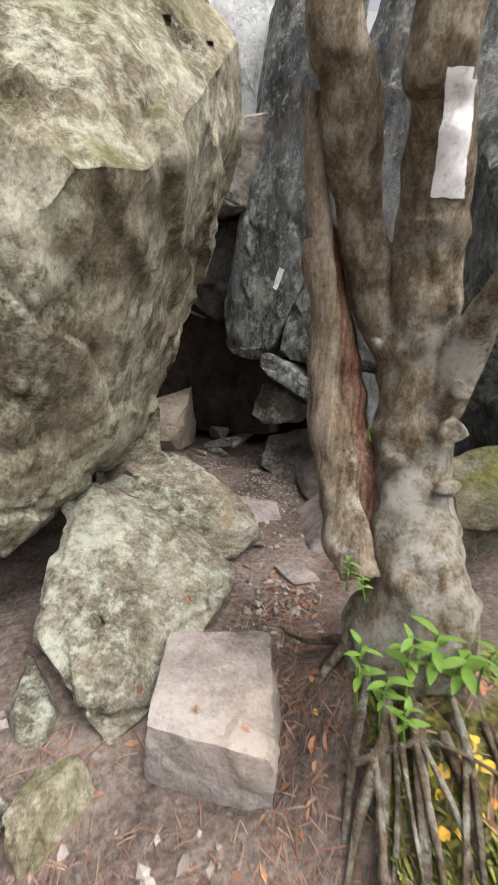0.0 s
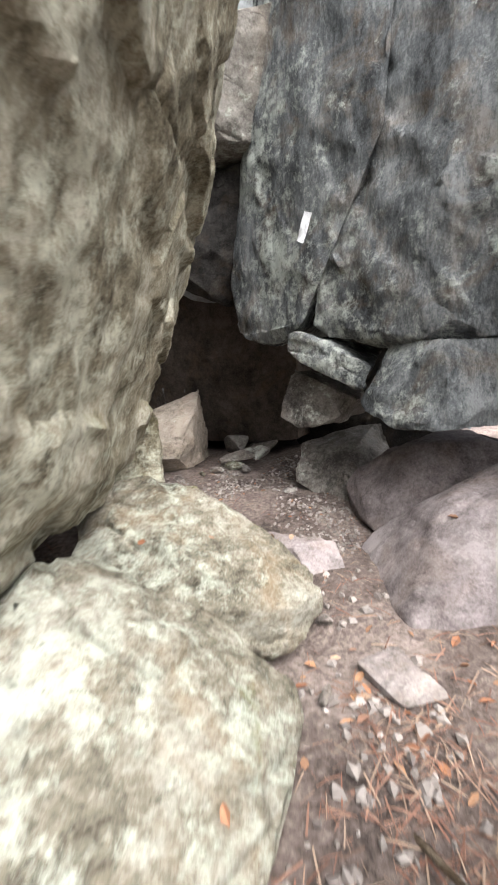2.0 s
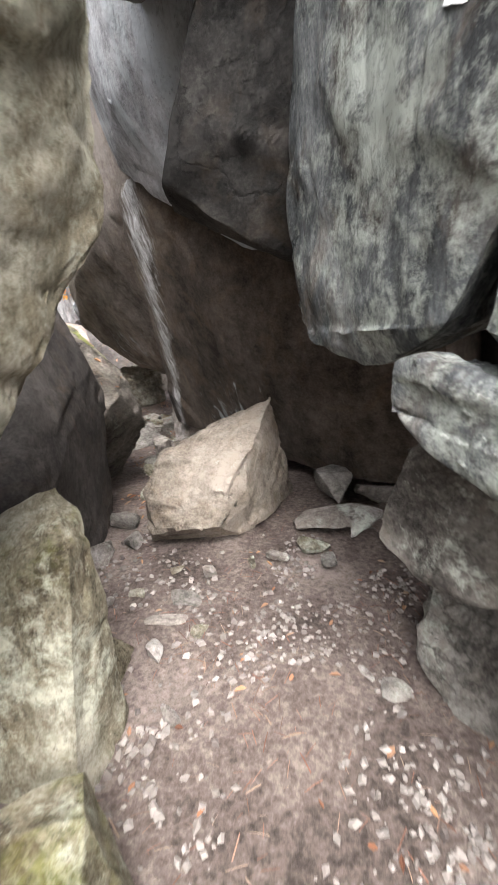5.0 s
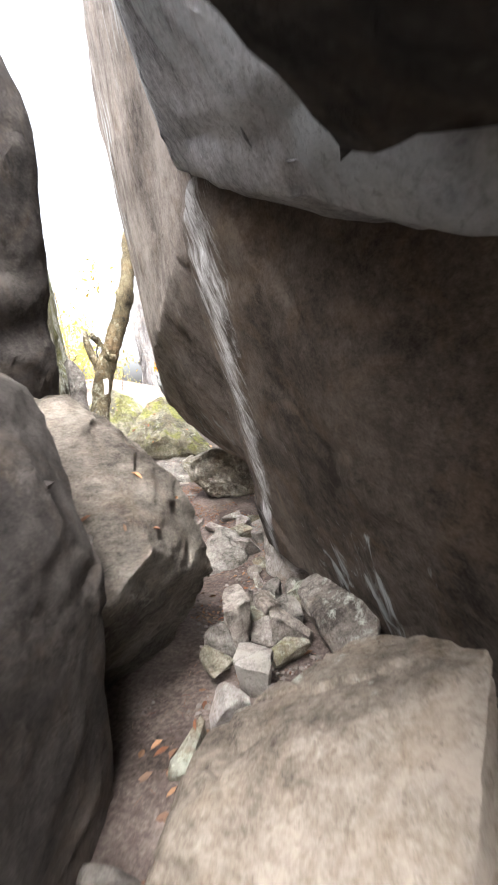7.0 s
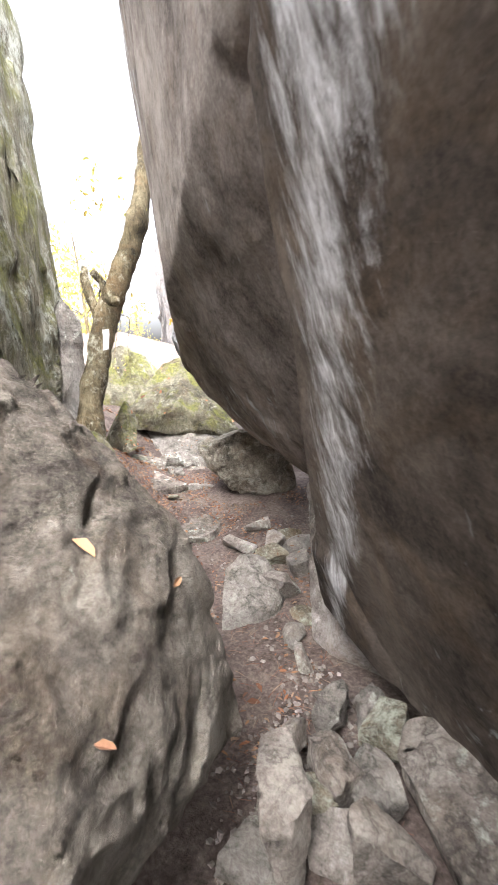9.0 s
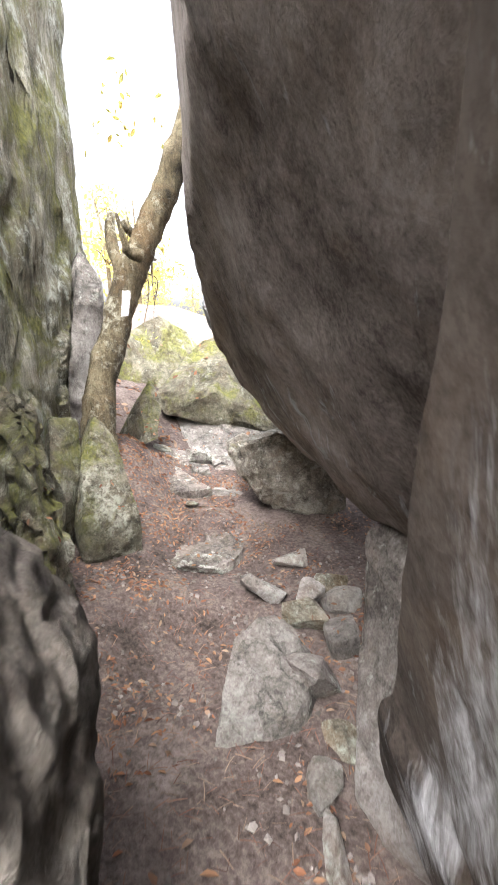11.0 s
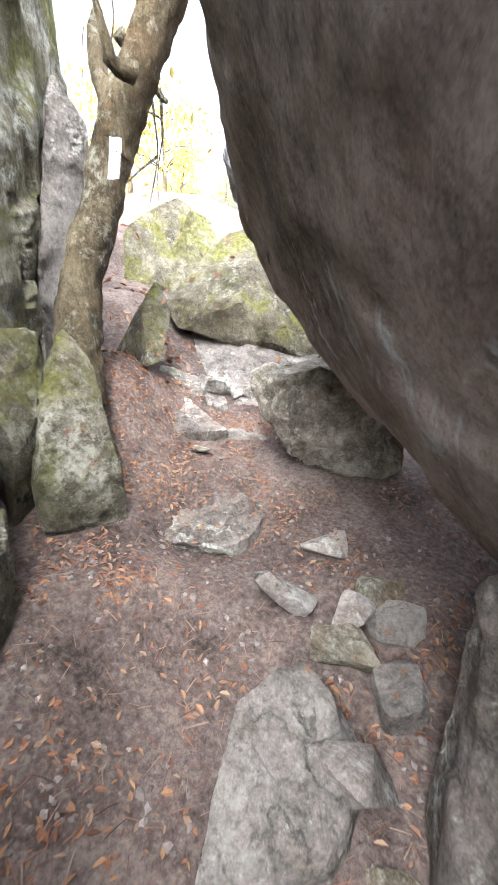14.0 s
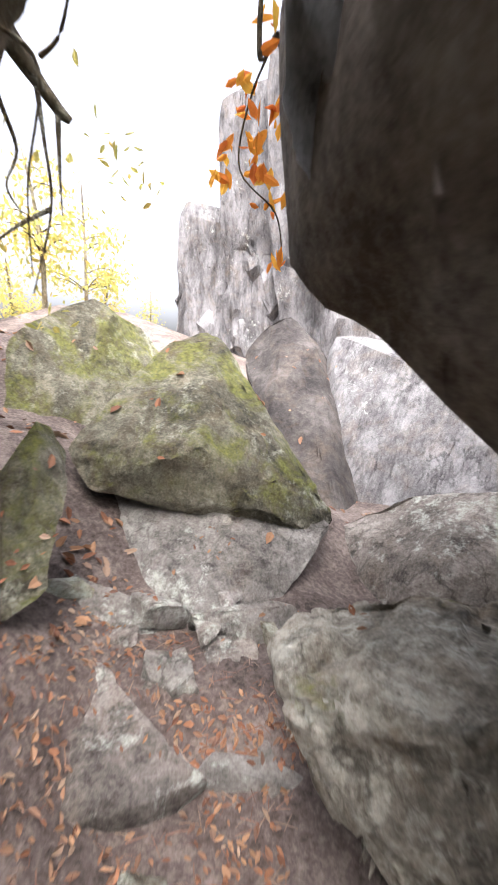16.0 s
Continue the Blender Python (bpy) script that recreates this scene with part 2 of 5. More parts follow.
def part(name, bm, material, parent, label="", smooth=True):
    ob = mesh_object(name, bm, material, smooth)
    ob.parent = parent
    if label:
        ob["label"] = label
    return ob


TRAIL = [Vector(p) for p in ((0, 0, 1.3), (0, 2, 1.3), (0.1, 3.2, 1.4), (-1.1, 5, 1.5), (-2.4, 6.3, 1.5), (-4.3, 7.6, 1.4))]


def coarser(p):
    """Faces grow with the distance from the trail through the passage."""
    d = 99.0
    for a, b in zip(TRAIL, TRAIL[1:]):
        f = max(0.0, min(1.0, (p - a).dot(b - a) / (b - a).length_squared))
        d = min(d, (p - a.lerp(b, f)).length)
    return 1.0 if d < 1.2 else 1.0 + 0.9 * (d - 1.2)


def hull_mesh(corners, h, amp, seed, layers=(0, 0, 1), step=0.16, soften=1, chip=0.42, plain=False, rough=0.0):
    """A boulder between its corners: broken facets, worn edges, ledges along its layers and an uneven skin."""
    bm = bmesh.new()
    for c in corners:
        bm.verts.new(c)
    bmesh.ops.convex_hull(bm, input=bm.verts)
    loose = [v for v in bm.verts if not v.link_faces]
    bmesh.ops.delete(bm, geom=loose, context="VERTS")
    chips = random.Random(seed)
    for _ in range(10):
        n = Vector((chips.gauss(0, 1), chips.gauss(0, 1), chips.gauss(0, 1))).normalized()
        reach = max(v.co.dot(n) for v in bm.verts)
        bmesh.ops.bisect_plane(bm, geom=bm.verts[:] + bm.edges[:] + bm.faces[:], plane_co=n * (reach - amp * chips.uniform(0.4, 2.6)), plane_no=n, clear_outer=True)
        bmesh.ops.delete(bm, geom=bm.faces[:], context="FACES_ONLY")
        bmesh.ops.convex_hull(bm, input=bm.verts)
        bmesh.ops.delete(bm, geom=[v for v in bm.verts if not v.link_faces], context="VERTS")
    bmesh.ops.remove_doubles(bm, verts=bm.verts, dist=0.5 * h)
    bmesh.ops.dissolve_degenerate(bm, edges=bm.edges, dist=0.002)
    bmesh.ops.triangulate(bm, faces=bm.faces)
    for _ in range(9):
        long = [e for e in bm.edges if e.calc_length() > h and e.calc_length() > h * (1.0 if plain else coarser(0.5 * (e.verts[0].co + e.verts[1].co)))]
        if not long:
            break
        bmesh.ops.subdivide_edges(bm, edges=long, cuts=1)
        bmesh.ops.triangulate(bm, faces=[f for f in bm.faces if len(f.verts) > 3])
    for _ in range(soften):
        bmesh.ops.smooth_vert(bm, verts=bm.verts, factor=0.5, use_axis_x=True, use_axis_y=True, use_axis_z=True)
    bm.normal_update()
    off = Vector((seed * 3.7, seed * 1.9, seed * 5.3))
    ax = Vector(layers).normalized()
    spin = ax.to_track_quat("Z", "Y").to_matrix().inverted()
    flat = Vector((1.0, 1.0, 1.9))
    moved = []
    for v in bm.verts:
        if v.co.z > 4.9 and not plain:
            moved.append(v.co.copy())
            continue
        p = v.co + off
        q = (spin @ (p + 0.06 * noise.noise_vector(p * 2.2))) * flat
        near, pts = noise.voronoi(q / chip)
        c = Vector(pts[0])
        tilt = noise.cell_vector(c * 9.1) - Vector((0.5, 0.5, 0.5))
        gap = min(1.0, 9.0 * (near[1] - near[0]))
        gap = gap * gap * (3 - 2 * gap)
        d = amp * gap * (0.3 + 1.7 * tilt.dot(q / chip - c) + 0.8 * noise.cell(c * 5.7 + Vector((3.3, 1.1, 7.7))))
        k = q.z / 1.9 / step + 0.9 * noise.noise(p * 1.3)
        f = k - math.floor(k)
        lo, hi = (noise.noise(Vector((n * 7.31, seed, 0.5)) + 0.6 * p) for n in (math.floor(k), math.floor(k) + 1))
        f = min(1.0, max(0.0, (f - 0.8) * 5.0))
        d += amp * 0.22 * (lo + (hi - lo) * f)
        d += amp * (0.4 * noise.fractal(p * 1.7, 0.9, 2.1, 4) - 0.5) - amp * 0.3 + 0.5 * amp * (0.35 - abs(noise.fractal(p * 4.5, 0.9, 2.1, 3))) + 0.006 * noise.noise(p * 11.0) + 0.004 * noise.noise(p * 25.0)
        if rough:
            d += rough * (0.3 - abs(noise.fractal(q * 5.0, 0.8, 2.2, 4)))
        moved.append(v.co + v.normal * d)
    for v, c in zip(bm.verts, moved):
        v.co = c
    bmesh.ops.smooth_vert(bm, verts=bm.verts, factor=0.3, use_axis_x=True, use_axis_y=True, use_axis_z=True)
    bm.normal_update()
    return bm


def rock(label, corners, material, h=0.05, amp=0.025, seed=1, layers=(0.3, 0.2, 1), step=0.16, soften=0, chip=0.42, name="boulder", category="boulder", kind="", group="", rough=0.0):
    bm = hull_mesh(corners, h, amp, seed, layers, step, soften, chip, rough=rough)
    for e in bm.edges:
        e.smooth = len(e.link_faces) < 2 or e.calc_face_angle(0.0) < 0.5
    ob = mesh_object(name, bm, material)
    return tagged(ob, label, category, group, kind)


# ---- ground ----
SPOTS = [(-4.65, 7.12, 0.5), (-4.3, 6.72, 0.42), (-4.36, 7.0, 0.36), (0, -3, 0.0), (0, 0, 0.12), (0, 1, 0.18), (-0.5, 0.6, 0.12), (0.1, 2, 0.33), (0.25, 3, 0.38), (0, 4, 0.45), (-0.8, 4.2, 0.45), (-1.4, 5.2, 0.45), (-2.0, 6.1, 0.32), (-2.6, 6.7, 0.22), (-3.5, 7.0, 0.20),
         (-4.2, 7.7, 0.23), (-4.9, 8.2, 0.36), (-5.3, 8.7, 0.5), (-6.2, 9.8, 0.8), (-7.2, 8.4, 1.2), (0.55, 1.2, 0.72), (0.36, 1.2, 0.55), (0.9, 0.8, 0.62), (0.5, 0.9, 0.56), (0.42, 0.7, 0.4), (0.8, 0.45, 0.42), (0.6, 0.4, 0.3), (0.15, 1.2, 0.2), (0.25, 1.6, 0.28), (0.2, 0.7, 0.12), (1.6, 1.5, 0.7), (-5.6, 7.6, 0.95),
         (-8.5, 9.4, 1.8), (-9, 8.5, 2.2), (-7.2, 11.5, 0.6), (-8.5, 13, 0.8), (-6.4, 11, 0.4), (-14, 14, 3.0), (-6, 13, 0.5), (-12, 24, 2.5), (-4.8, 9.8, 0.4), (10, 0, 0.5), (0, -12, -0.5)]


def ground_height(x, y):
    tot = wsum = 0.0
    for a, b, c in SPOTS:
        w = 1.0 / ((x - a) ** 2 + (y - b) ** 2 + 0.03) ** 1.6
        tot, wsum = tot + w * c, wsum + w
    p = Vector((x, y, 0))
    return tot / wsum + 0.03 * noise.fractal(p * 2.0, 0.8, 2.0, 4)


def spread(lo, hi, fine, far):
    inner = list(np.arange(lo, hi + 0.001, fine))
    steps = [0.3 * 1.6 ** k for k in range(16)]
    out = np.cumsum(steps)
    return [lo - s for s in out[::-1] if s < far] + [lo - far] * 0 + inner + [hi + s for s in out if s < far]


def build_ground():
    xs, ys = spread(-7.0, 1.6, 0.06, 800), spread(-1.2, 10.0, 0.06, 800)
    verts = [(x, y, ground_height(x, y)) for y in ys for x in xs]
    n = len(xs)
    faces = [(j * n + i, j * n + i + 1, (j + 1) * n + i + 1, (j + 1) * n + i) for j in range(len(ys) - 1) for i in range(n - 1)]
    me = bpy.data.meshes.new("ground")
    me.from_pydata(verts, [], faces)
    me.polygons.foreach_set("use_smooth", [True] * len(faces))
    m, nt, b = shader("trodden_soil", 0.95)
    p, g = coords(nt)
    a = noise_tex(nt, p, 2.2, 6, 0.65, 0.4)
    f = noise_tex(nt, p, 38, 6, 0.75)
    col = ramp(nt, calc(nt, "ADD", calc(nt, "MULTIPLY", a, 0.5), calc(nt, "MULTIPLY", f, 0.5)), [(0.38, (0.045, 0.035, 0.03)), (0.5, (0.145, 0.115, 0.1)), (0.64, (0.31, 0.26, 0.23))])
    near = nt.nodes.new("ShaderNodeVectorMath")
    near.operation = "DISTANCE"
    near.inputs[1].default_value = (0.85, 0.75, 0.55)
    nt.links.new(p, near.inputs[0])
    edge = calc(nt, "ADD", near.outputs["Value"], calc(nt, "MULTIPLY", calc(nt, "SUBTRACT", noise_tex(nt, p, 5, 6, 0.7), 0.5), 1.2))
    green = ramp(nt, noise_tex(nt, p, 45, 5, 0.7), [(0.35, (0.035, 0.035, 0.012)), (0.5, (0.10, 0.105, 0.025)), (0.65, (0.22, 0.20, 0.07))])
    col = mix(nt, ramp(nt, edge, [(0.38, (1, 1, 1)), (0.55, (0, 0, 0))]), col, green)
    nt.links.new(col, b.inputs["Base Color"])
    bump(nt, b, f, 0.8, 0.03)
    me.materials.append(m)
    tagged(new("ground", me), "brown trodden soil with litter and grit", "ground", kind="structure")


build_ground()

# ---- outside the passage: first boulders ----
leaning = rock("huge leaning boulder with a dark underside and pale lichen", [(-0.65, 1.15, 1.79), (-0.47, 1.12, 1.96), (-0.3, 1.36, 2.05), (-0.58, 1.82, 1.11), (-1, 1.57, 0.65), (-0.9, 1.74, 0.9), (-0.08, 2.34, 3.04), (-0.05, 2.57, 2.72), (-0.5, 2.65, 1.66), (-0.69, 2.36, 1.06),
     (-0.67, 3.47, 1.56), (-0.48, 3.67, 1.97), (-0.73, 2.93, 0.94), (-0.27, 3.74, 2.87), (-2.6, 1.0, 0.8), (-2.6, 3.4, 0.6), (-2.4, 1.5, 3.6), (-2.4, 3.6, 3.4), (-0.4, 3.2, 3.4), (-0.67, 1.45, 2.52), (-0.5, 2.3, 3.5)], M_TAN, h=0.04, rough=0.016, amp=0.04, seed=1, layers=(0.6, 0.3, 0.7), chip=0.5)
hanging = rock("blue-grey hanging slab with rough layered faces", [(-0.24, 4.24, 1.8), (-0.15, 4.17, 1.63), (0.04, 3.87, 1.51), (0.2, 3.63, 1.63), (0.07, 4.14, 2.79), (0.59, 3.31, 2.53), (0.21, 4.12, 3.01), (-0.29, 4.35, 1.83), (-0.25, 4.26, 1.6), (-0.15, 4.2, 1.57), (-0.23, 4.29, 2.28), (0.03, 4.1, 1.5),
     (0.6, 4.6, 1.6), (0.2, 4.5, 2.2), (0.2, 3.7, 4.5), (0.8, 3.4, 4.5), (0.9, 4.6, 4.5), (0.05, 4.4, 4.5)], M_SLATE, h=0.04, amp=0.014, seed=2, layers=(0.8, -0.3, 0.5), chip=0.35)
rock("grey-green fractured slab beside a deep crack", [(0.24, 3.63, 1.61), (0.33, 3.56, 1.51), (0.67, 3.3, 1.41), (0.61, 3.31, 2.53), (0.82, 2.98, 1.45), (0.8, 3.01, 2.12), (1.6, 2.9, 1.5), (1.6, 2.8, 4.0), (1.6, 4.4, 1.5), (0.9, 3.3, 4.4), (0.5, 4.3, 1.6), (1.6, 4.4, 4.4)], M_SLATE, h=0.045, amp=0.022, seed=22, layers=(0.8, -0.3, 0.5), chip=0.3)
rock("thin bluish ledge stone wedged under a slab", [(0.11, 3.66, 1.59), (0.08, 3.69, 1.44), (0.31, 3.54, 1.29), (0.49, 3.38, 1.19), (0.55, 3.37, 1.33), (0.33, 3.56, 1.51), (0.75, 3.8, 1.45), (0.6, 3.9, 1.25), (0.3, 4.0, 1.5)], M_SLATE, h=0.03, amp=0.012, seed=3, chip=0.2)
rock("square grey stone block above the cave floor", [(0.44, 3.28, 1.13), (0.64, 3.31, 1.46), (0.79, 2.94, 1.46), (0.75, 2.83, 1.01), (0.62, 3.02, 0.99), (1.4, 3.0, 1.45), (1.4, 3.0, 1.0), (1.2, 3.7, 1.5), (0.8, 3.7, 1.05)], M_SLATE, h=0.035, amp=0.014, seed=33, chip=0.25)
rock("dark angular stone hanging under the ledge", [(0.13, 3.87, 1.35), (0.03, 3.93, 1.01), (0.16, 3.81, 0.93), (0.36, 3.68, 0.96), (0.56, 3.66, 1.12), (0.7, 4.2, 1.3), (0.3, 4.4, 1.3), (0.4, 4.3, 0.95), (0.7, 4.0, 1.0)], M_GREY, h=0.035, amp=0.014, seed=34, chip=0.2)
rock("low dark boulder at the cave mouth", [(0.12, 4, 0.52), (0.23, 4.18, 0.78), (0.59, 3.9, 0.79), (0.46, 3.78, 0.64), (0.42, 3.64, 0.43), (0.5, 4.3, 0.85), (0.9, 4.4, 0.9), (0.9, 3.7, 0.4), (0.2, 4.4, 0.4), (0.45, 3.7, 0.35)], M_GREY, h=0.035, amp=0.018, seed=5)
rock("rounded grey boulder at the cave mouth", [(0.44, 3.71, 0.6), (0.66, 3.55, 0.8), (0.8, 3.3, 0.9), (0.67, 3.13, 0.62), (0.45, 3.35, 0.45), (0.6, 3.18, 0.55), (1.3, 3.2, 0.9), (1.2, 3.8, 0.9), (0.6, 3.1, 0.3), (1.2, 3.0, 0.3), (0.5, 3.7, 0.3)], M_PURPLE, h=0.035, amp=0.015, seed=35, soften=4)
rock("rounded purple-grey boulder beside the path", [(0.35, 3.07, 0.31), (0.49, 3.16, 0.44), (0.71, 2.9, 0.7), (0.73, 2.78, 0.74), (0.34, 2.9, 0.32), (0.4, 2.39, 0.4), (0.42, 2.3, 0.25), (1.2, 2.3, 0.3), (1.2, 3.1, 0.85), (1.1, 2.45, 0.85), (0.6, 3.2, 0.3)], M_PURPLE, h=0.035, amp=0.012, seed=4, soften=4)
rock("pale squared stone block set in the path", [(-0.29, 1.07, 0.16), (0.11, 0.98, 0.15), (-0.26, 1.01, 0.47), (0.11, 0.94, 0.44), (-0.28, 1.47, 0.45), (0.12, 1.49, 0.45), (0.16, 1.21, 0.28), (-0.26, 1.45, 0.15), (0.15, 1.45, 0.15)], M_BLOCK, h=0.022, amp=0.007, seed=6, step=0.1, chip=0.22)
rock("angular green-tinged boulder with pale lichen", [(-0.77, 1.93, 0.92), (-0.84, 1.87, 0.88), (-0.81, 1.64, 0.72), (-0.76, 1.52, 0.57), (-0.78, 1.32, 0.42), (-0.59, 1.21, 0.36), (-0.47, 1.09, 0.28), (-0.38, 1.09, 0.26), (-0.33, 1.35, 0.33), (-0.43, 1.33, 0.48), (-0.28, 1.49, 0.44), (-0.06, 1.73, 0.44), (-0.03, 1.96, 0.48), (-0.27, 2.19, 0.6), (-0.68, 2.21, 0.79), (-0.05, 2.05, 0.3), (-0.9, 2.2, 0.3), (-0.5, 1.4, 0.1), (-0.2, 1.75, 0.2)], M_GREEN, h=0.022, amp=0.024, seed=7, layers=(0.5, 0.4, 0.8), chip=0.3, rough=0.012)
rock("rough green-grey boulder leaning on another", [(-0.95, 2.65, 0.74), (-0.86, 2.8, 0.89), (-0.46, 2.68, 0.94), (-0.27, 2.6, 0.83), (-0.11, 2.63, 0.7), (0.13, 2.51, 0.53), (0.11, 2.29, 0.49), (0.06, 2.22, 0.48), (-0.065, 2.16, 0.46), (-0.2, 2.18, 0.45), (-0.44, 2.12, 0.66), (-0.83, 2.38, 0.71), (-0.75, 2.4, 0.3), (0.05, 2.4, 0.28), (-0.2, 2.3, 0.28), (-0.75, 3.05, 0.4), (-0.1, 2.75, 0.35)], M_GREEN, h=0.022, amp=0.028, seed=8, layers=(0.5, 0.4, 0.8), chip=0.26, rough=0.018)
rock("pale stone behind the leaning boulders", [(-0.71, 3, 0.8), (-0.47, 3.18, 0.75), (-0.31, 2.91, 0.6), (-0.3, 3.15, 0.35), (-0.8, 3.3, 0.35), (-0.75, 2.8, 0.3), (-0.3, 2.75, 0.3), (-0.6, 3.3, 0.7)], M_TAN, h=0.03, amp=0.012, seed=36)
rock("low pinkish stone on the cave floor", [(-0.17, 2.97, 0.42), (-0.09, 3.06, 0.5), (0.25, 2.91, 0.5), (0.29, 2.83, 0.38), (0.11, 2.72, 0.36), (0.01, 2.85, 0.52), (-0.1, 3.0, 0.3), (0.3, 3.0, 0.3), (0.1, 2.75, 0.28)], M_PURPLE, h=0.025, amp=0.008, seed=37, chip=0.15)
rock("flat pale stepping stone in the path", [(0.18, 2.22, 0.36), (0.34, 2.29, 0.37), (0.44, 2.05, 0.36), (0.28, 2.02, 0.35), (0.2, 2.2, 0.25), (0.42, 2.25, 0.25), (0.3, 2.4, 0.25)], M_BLOCK, h=0.022, amp=0.005, seed=38, chip=0.12)
rock("long tan stone lying on the slope", [(-0.59, 1.01, 0.3), (-0.45, 1.05, 0.34), (-0.45, 1.03, 0.22), (-0.59, 0.86, 0.2), (-0.61, 0.89, 0.3), (-0.6, 1.05, 0.1), (-0.5, 0.8, 0.05), (-0.35, 1.0, 0.1)], M_TAN, h=0.025, amp=0.008, seed=39, chip=0.15)
rock("dark green stone in the hollow under the boulders", [(-0.72, 1.14, 0.38), (-0.6, 1.18, 0.36), (-0.68, 1.21, 0.35), (-0.9, 1.3, 0.1), (-0.6, 1.4, 0.1), (-0.9, 1.6, 0.3), (-0.65, 1.1, 0.1)], M_GREEN, h=0.03, amp=0.01, seed=40, soften=3)
rock("pale green-topped rock beyond the tree", [(1.06, 2.11, 1.08), (1.24, 2.02, 1.15), (1.19, 1.85, 0.83), (1.04, 1.92, 0.78), (2.2, 2.2, 1.0), (2.2, 2.4, 0.4), (1.0, 2.4, 0.4), (1.1, 1.95, 0.5)], M_MOSSY, h=0.05, amp=0.015, seed=41)
rock("large grey boulder closing the bank beyond the tree", [(1.3, 1.9, 1.9), (1.5, 1.7, 1.7), (1.2, 3, 1.7), (1.7, 1.6, 2.9), (1.1, 2.7, 3), (2.8, 1.4, 0.3), (3, 3.5, 0.3), (3, 3.5, 2.6), (2.8, 1.2, 2.4), (1.6, 3, 0.5)], M_SLATE, h=0.07, amp=0.03, seed=42)

rock("grey roof slab bridging the boulders over the cave mouth", [(-0.35, 3.93, 2.83), (0.15, 4.11, 2.83), (-0.17, 4.12, 2.82), (-0.41, 4.02, 2.97), (-1.0, 4.2, 2.75), (-1.0, 4.0, 3.4), (0.4, 3.9, 3.6), (0.3, 4.8, 2.9), (-0.9, 4.9, 3.0), (-0.8, 4.8, 3.7), (0.4, 4.8, 3.7), (-0.5, 3.7, 3.3)], M_GREY, h=0.045, amp=0.02, seed=66)
# Recess shade comes from the near-black colour of this rock.
rock("jagged rocks in the recess above the cave, shade in their colour", [(-0.7, 4.26, 2.16), (-0.42, 4.41, 1.91), (-0.28, 4.49, 1.84), (-0.43, 4.2, 2.73), (0.04, 4.21, 2.88), (-0.81, 4.5, 2.12), (-0.08, 4.26, 2.4), (-0.4, 4.9, 2.9), (0.2, 4.8, 2.9), (-0.8, 4.8, 2.1), (-0.2, 4.8, 2.0)], M_SHADE, h=0.04, amp=0.012, seed=67, chip=0.4)

# ---- inside the passage ----
wedge = rock("pale wedge-shaped boulder leaning on the cave floor", [(-0.7, 5.27, 1.19), (-0.67, 5.17, 1), (-0.7, 4.79, 0.97), (-0.7, 4.74, 0.76), (-0.84, 4.57, 0.59), (-0.69, 5, 0.47), (-0.78, 4.8, 0.42), (-1.29, 4.71, 0.92), (-1.32, 4.59, 0.77), (-1.21, 4.5, 0.59), (-1.01, 4.49, 0.61), (-1.2, 5.51, 0.81), (-1.43, 4.95, 0.87), (-1.12, 5.56, 0.96), (-0.65, 5.5, 0.4), (-1.3, 5.6, 0.4), (-1.35, 4.65, 0.4)], M_WEDGE, h=0.024, amp=0.02, seed=9, layers=(-0.3, -0.5, 0.8), chip=0.26, rough=0.004)
# This boulder and the wall behind have their shade in the base colour.
rock("boulder on the shaded side of the passage, coloured for shade", [(-1.92, 4.96, 1.86), (-1.88, 4.71, 2.07), (-1.81, 5.04, 1.52), (-1.7, 4.7, 0.8), (-1.57, 4.31, 0.75), (-1.24, 3.79, 1), (-1.18, 3.71, 0.83), (-2.06, 5.07, 1.91), (-1.96, 4.97, 1.41), (-1.72, 4.81, 0.84), (-1.3, 3.9, 0.35), (-3, 4, 0.3), (-3, 4, 2.4), (-3, 5.2, 2.2), (-1.9, 5.0, 0.3)], M_UMBER, h=0.05, amp=0.022, seed=10, chip=0.6, soften=2)
rock("tall rock wall behind the boulders, coloured for shade", [(-2.74, 5.66, 3.38), (-3.15, 5.8, 2.08), (-3.3, 5.7, 0.4), (-3.2, 5.5, 5.0), (-2.6, 3.6, 0.4), (-2.3, 3.7, 5.0), (-5, 3.5, 0.4), (-5, 3.5, 5.0), (-5, 5.2, 5.0), (-5, 5.4, 0.4)], M_UMBER, h=0.08, amp=0.03, seed=43, chip=0.5)
broad = rock("broad grey boulder with a weathered sloping top", [(-2.73, 5.54, 1.91), (-2.43, 6.03, 1.33), (-1.96, 4.99, 1.02), (-3.1, 5.84, 1.93), (-2.91, 6.32, 1.16), (-2.34, 6.04, 1.08), (-2.17, 5.95, 0.84), (-2.35, 5.63, 1.36), (-2.14, 5.38, 1.37), (-1.96, 5.38, 1.2), (-3.17, 6.38, 1.09), (-2.3, 5.98, 0.7), (-2.65, 5.8, 0.15), (-3, 6.25, 0.15), (-2.6, 5.1, 0.3), (-3.6, 6.4, 0.3), (-3.6, 5.2, 0.3), (-2.9, 4.9, 1.9)], M_FLAKED, h=0.024, amp=0.018, seed=11, chip=0.22, soften=1, rough=0.028)
rock("mossy tan rock at the cave side", [(-0.93, 3.68, 1.26), (-0.85, 3.69, 1.16), (-0.78, 3.64, 1.06), (-0.74, 3.51, 1.01), (-0.73, 3.51, 1.09), (-1.2, 3.4, 1.1), (-1.2, 3.2, 0.4), (-0.75, 3.6, 0.4), (-0.7, 3.3, 0.4)], M_TAN, h=0.03, amp=0.012, seed=44, chip=0.3)
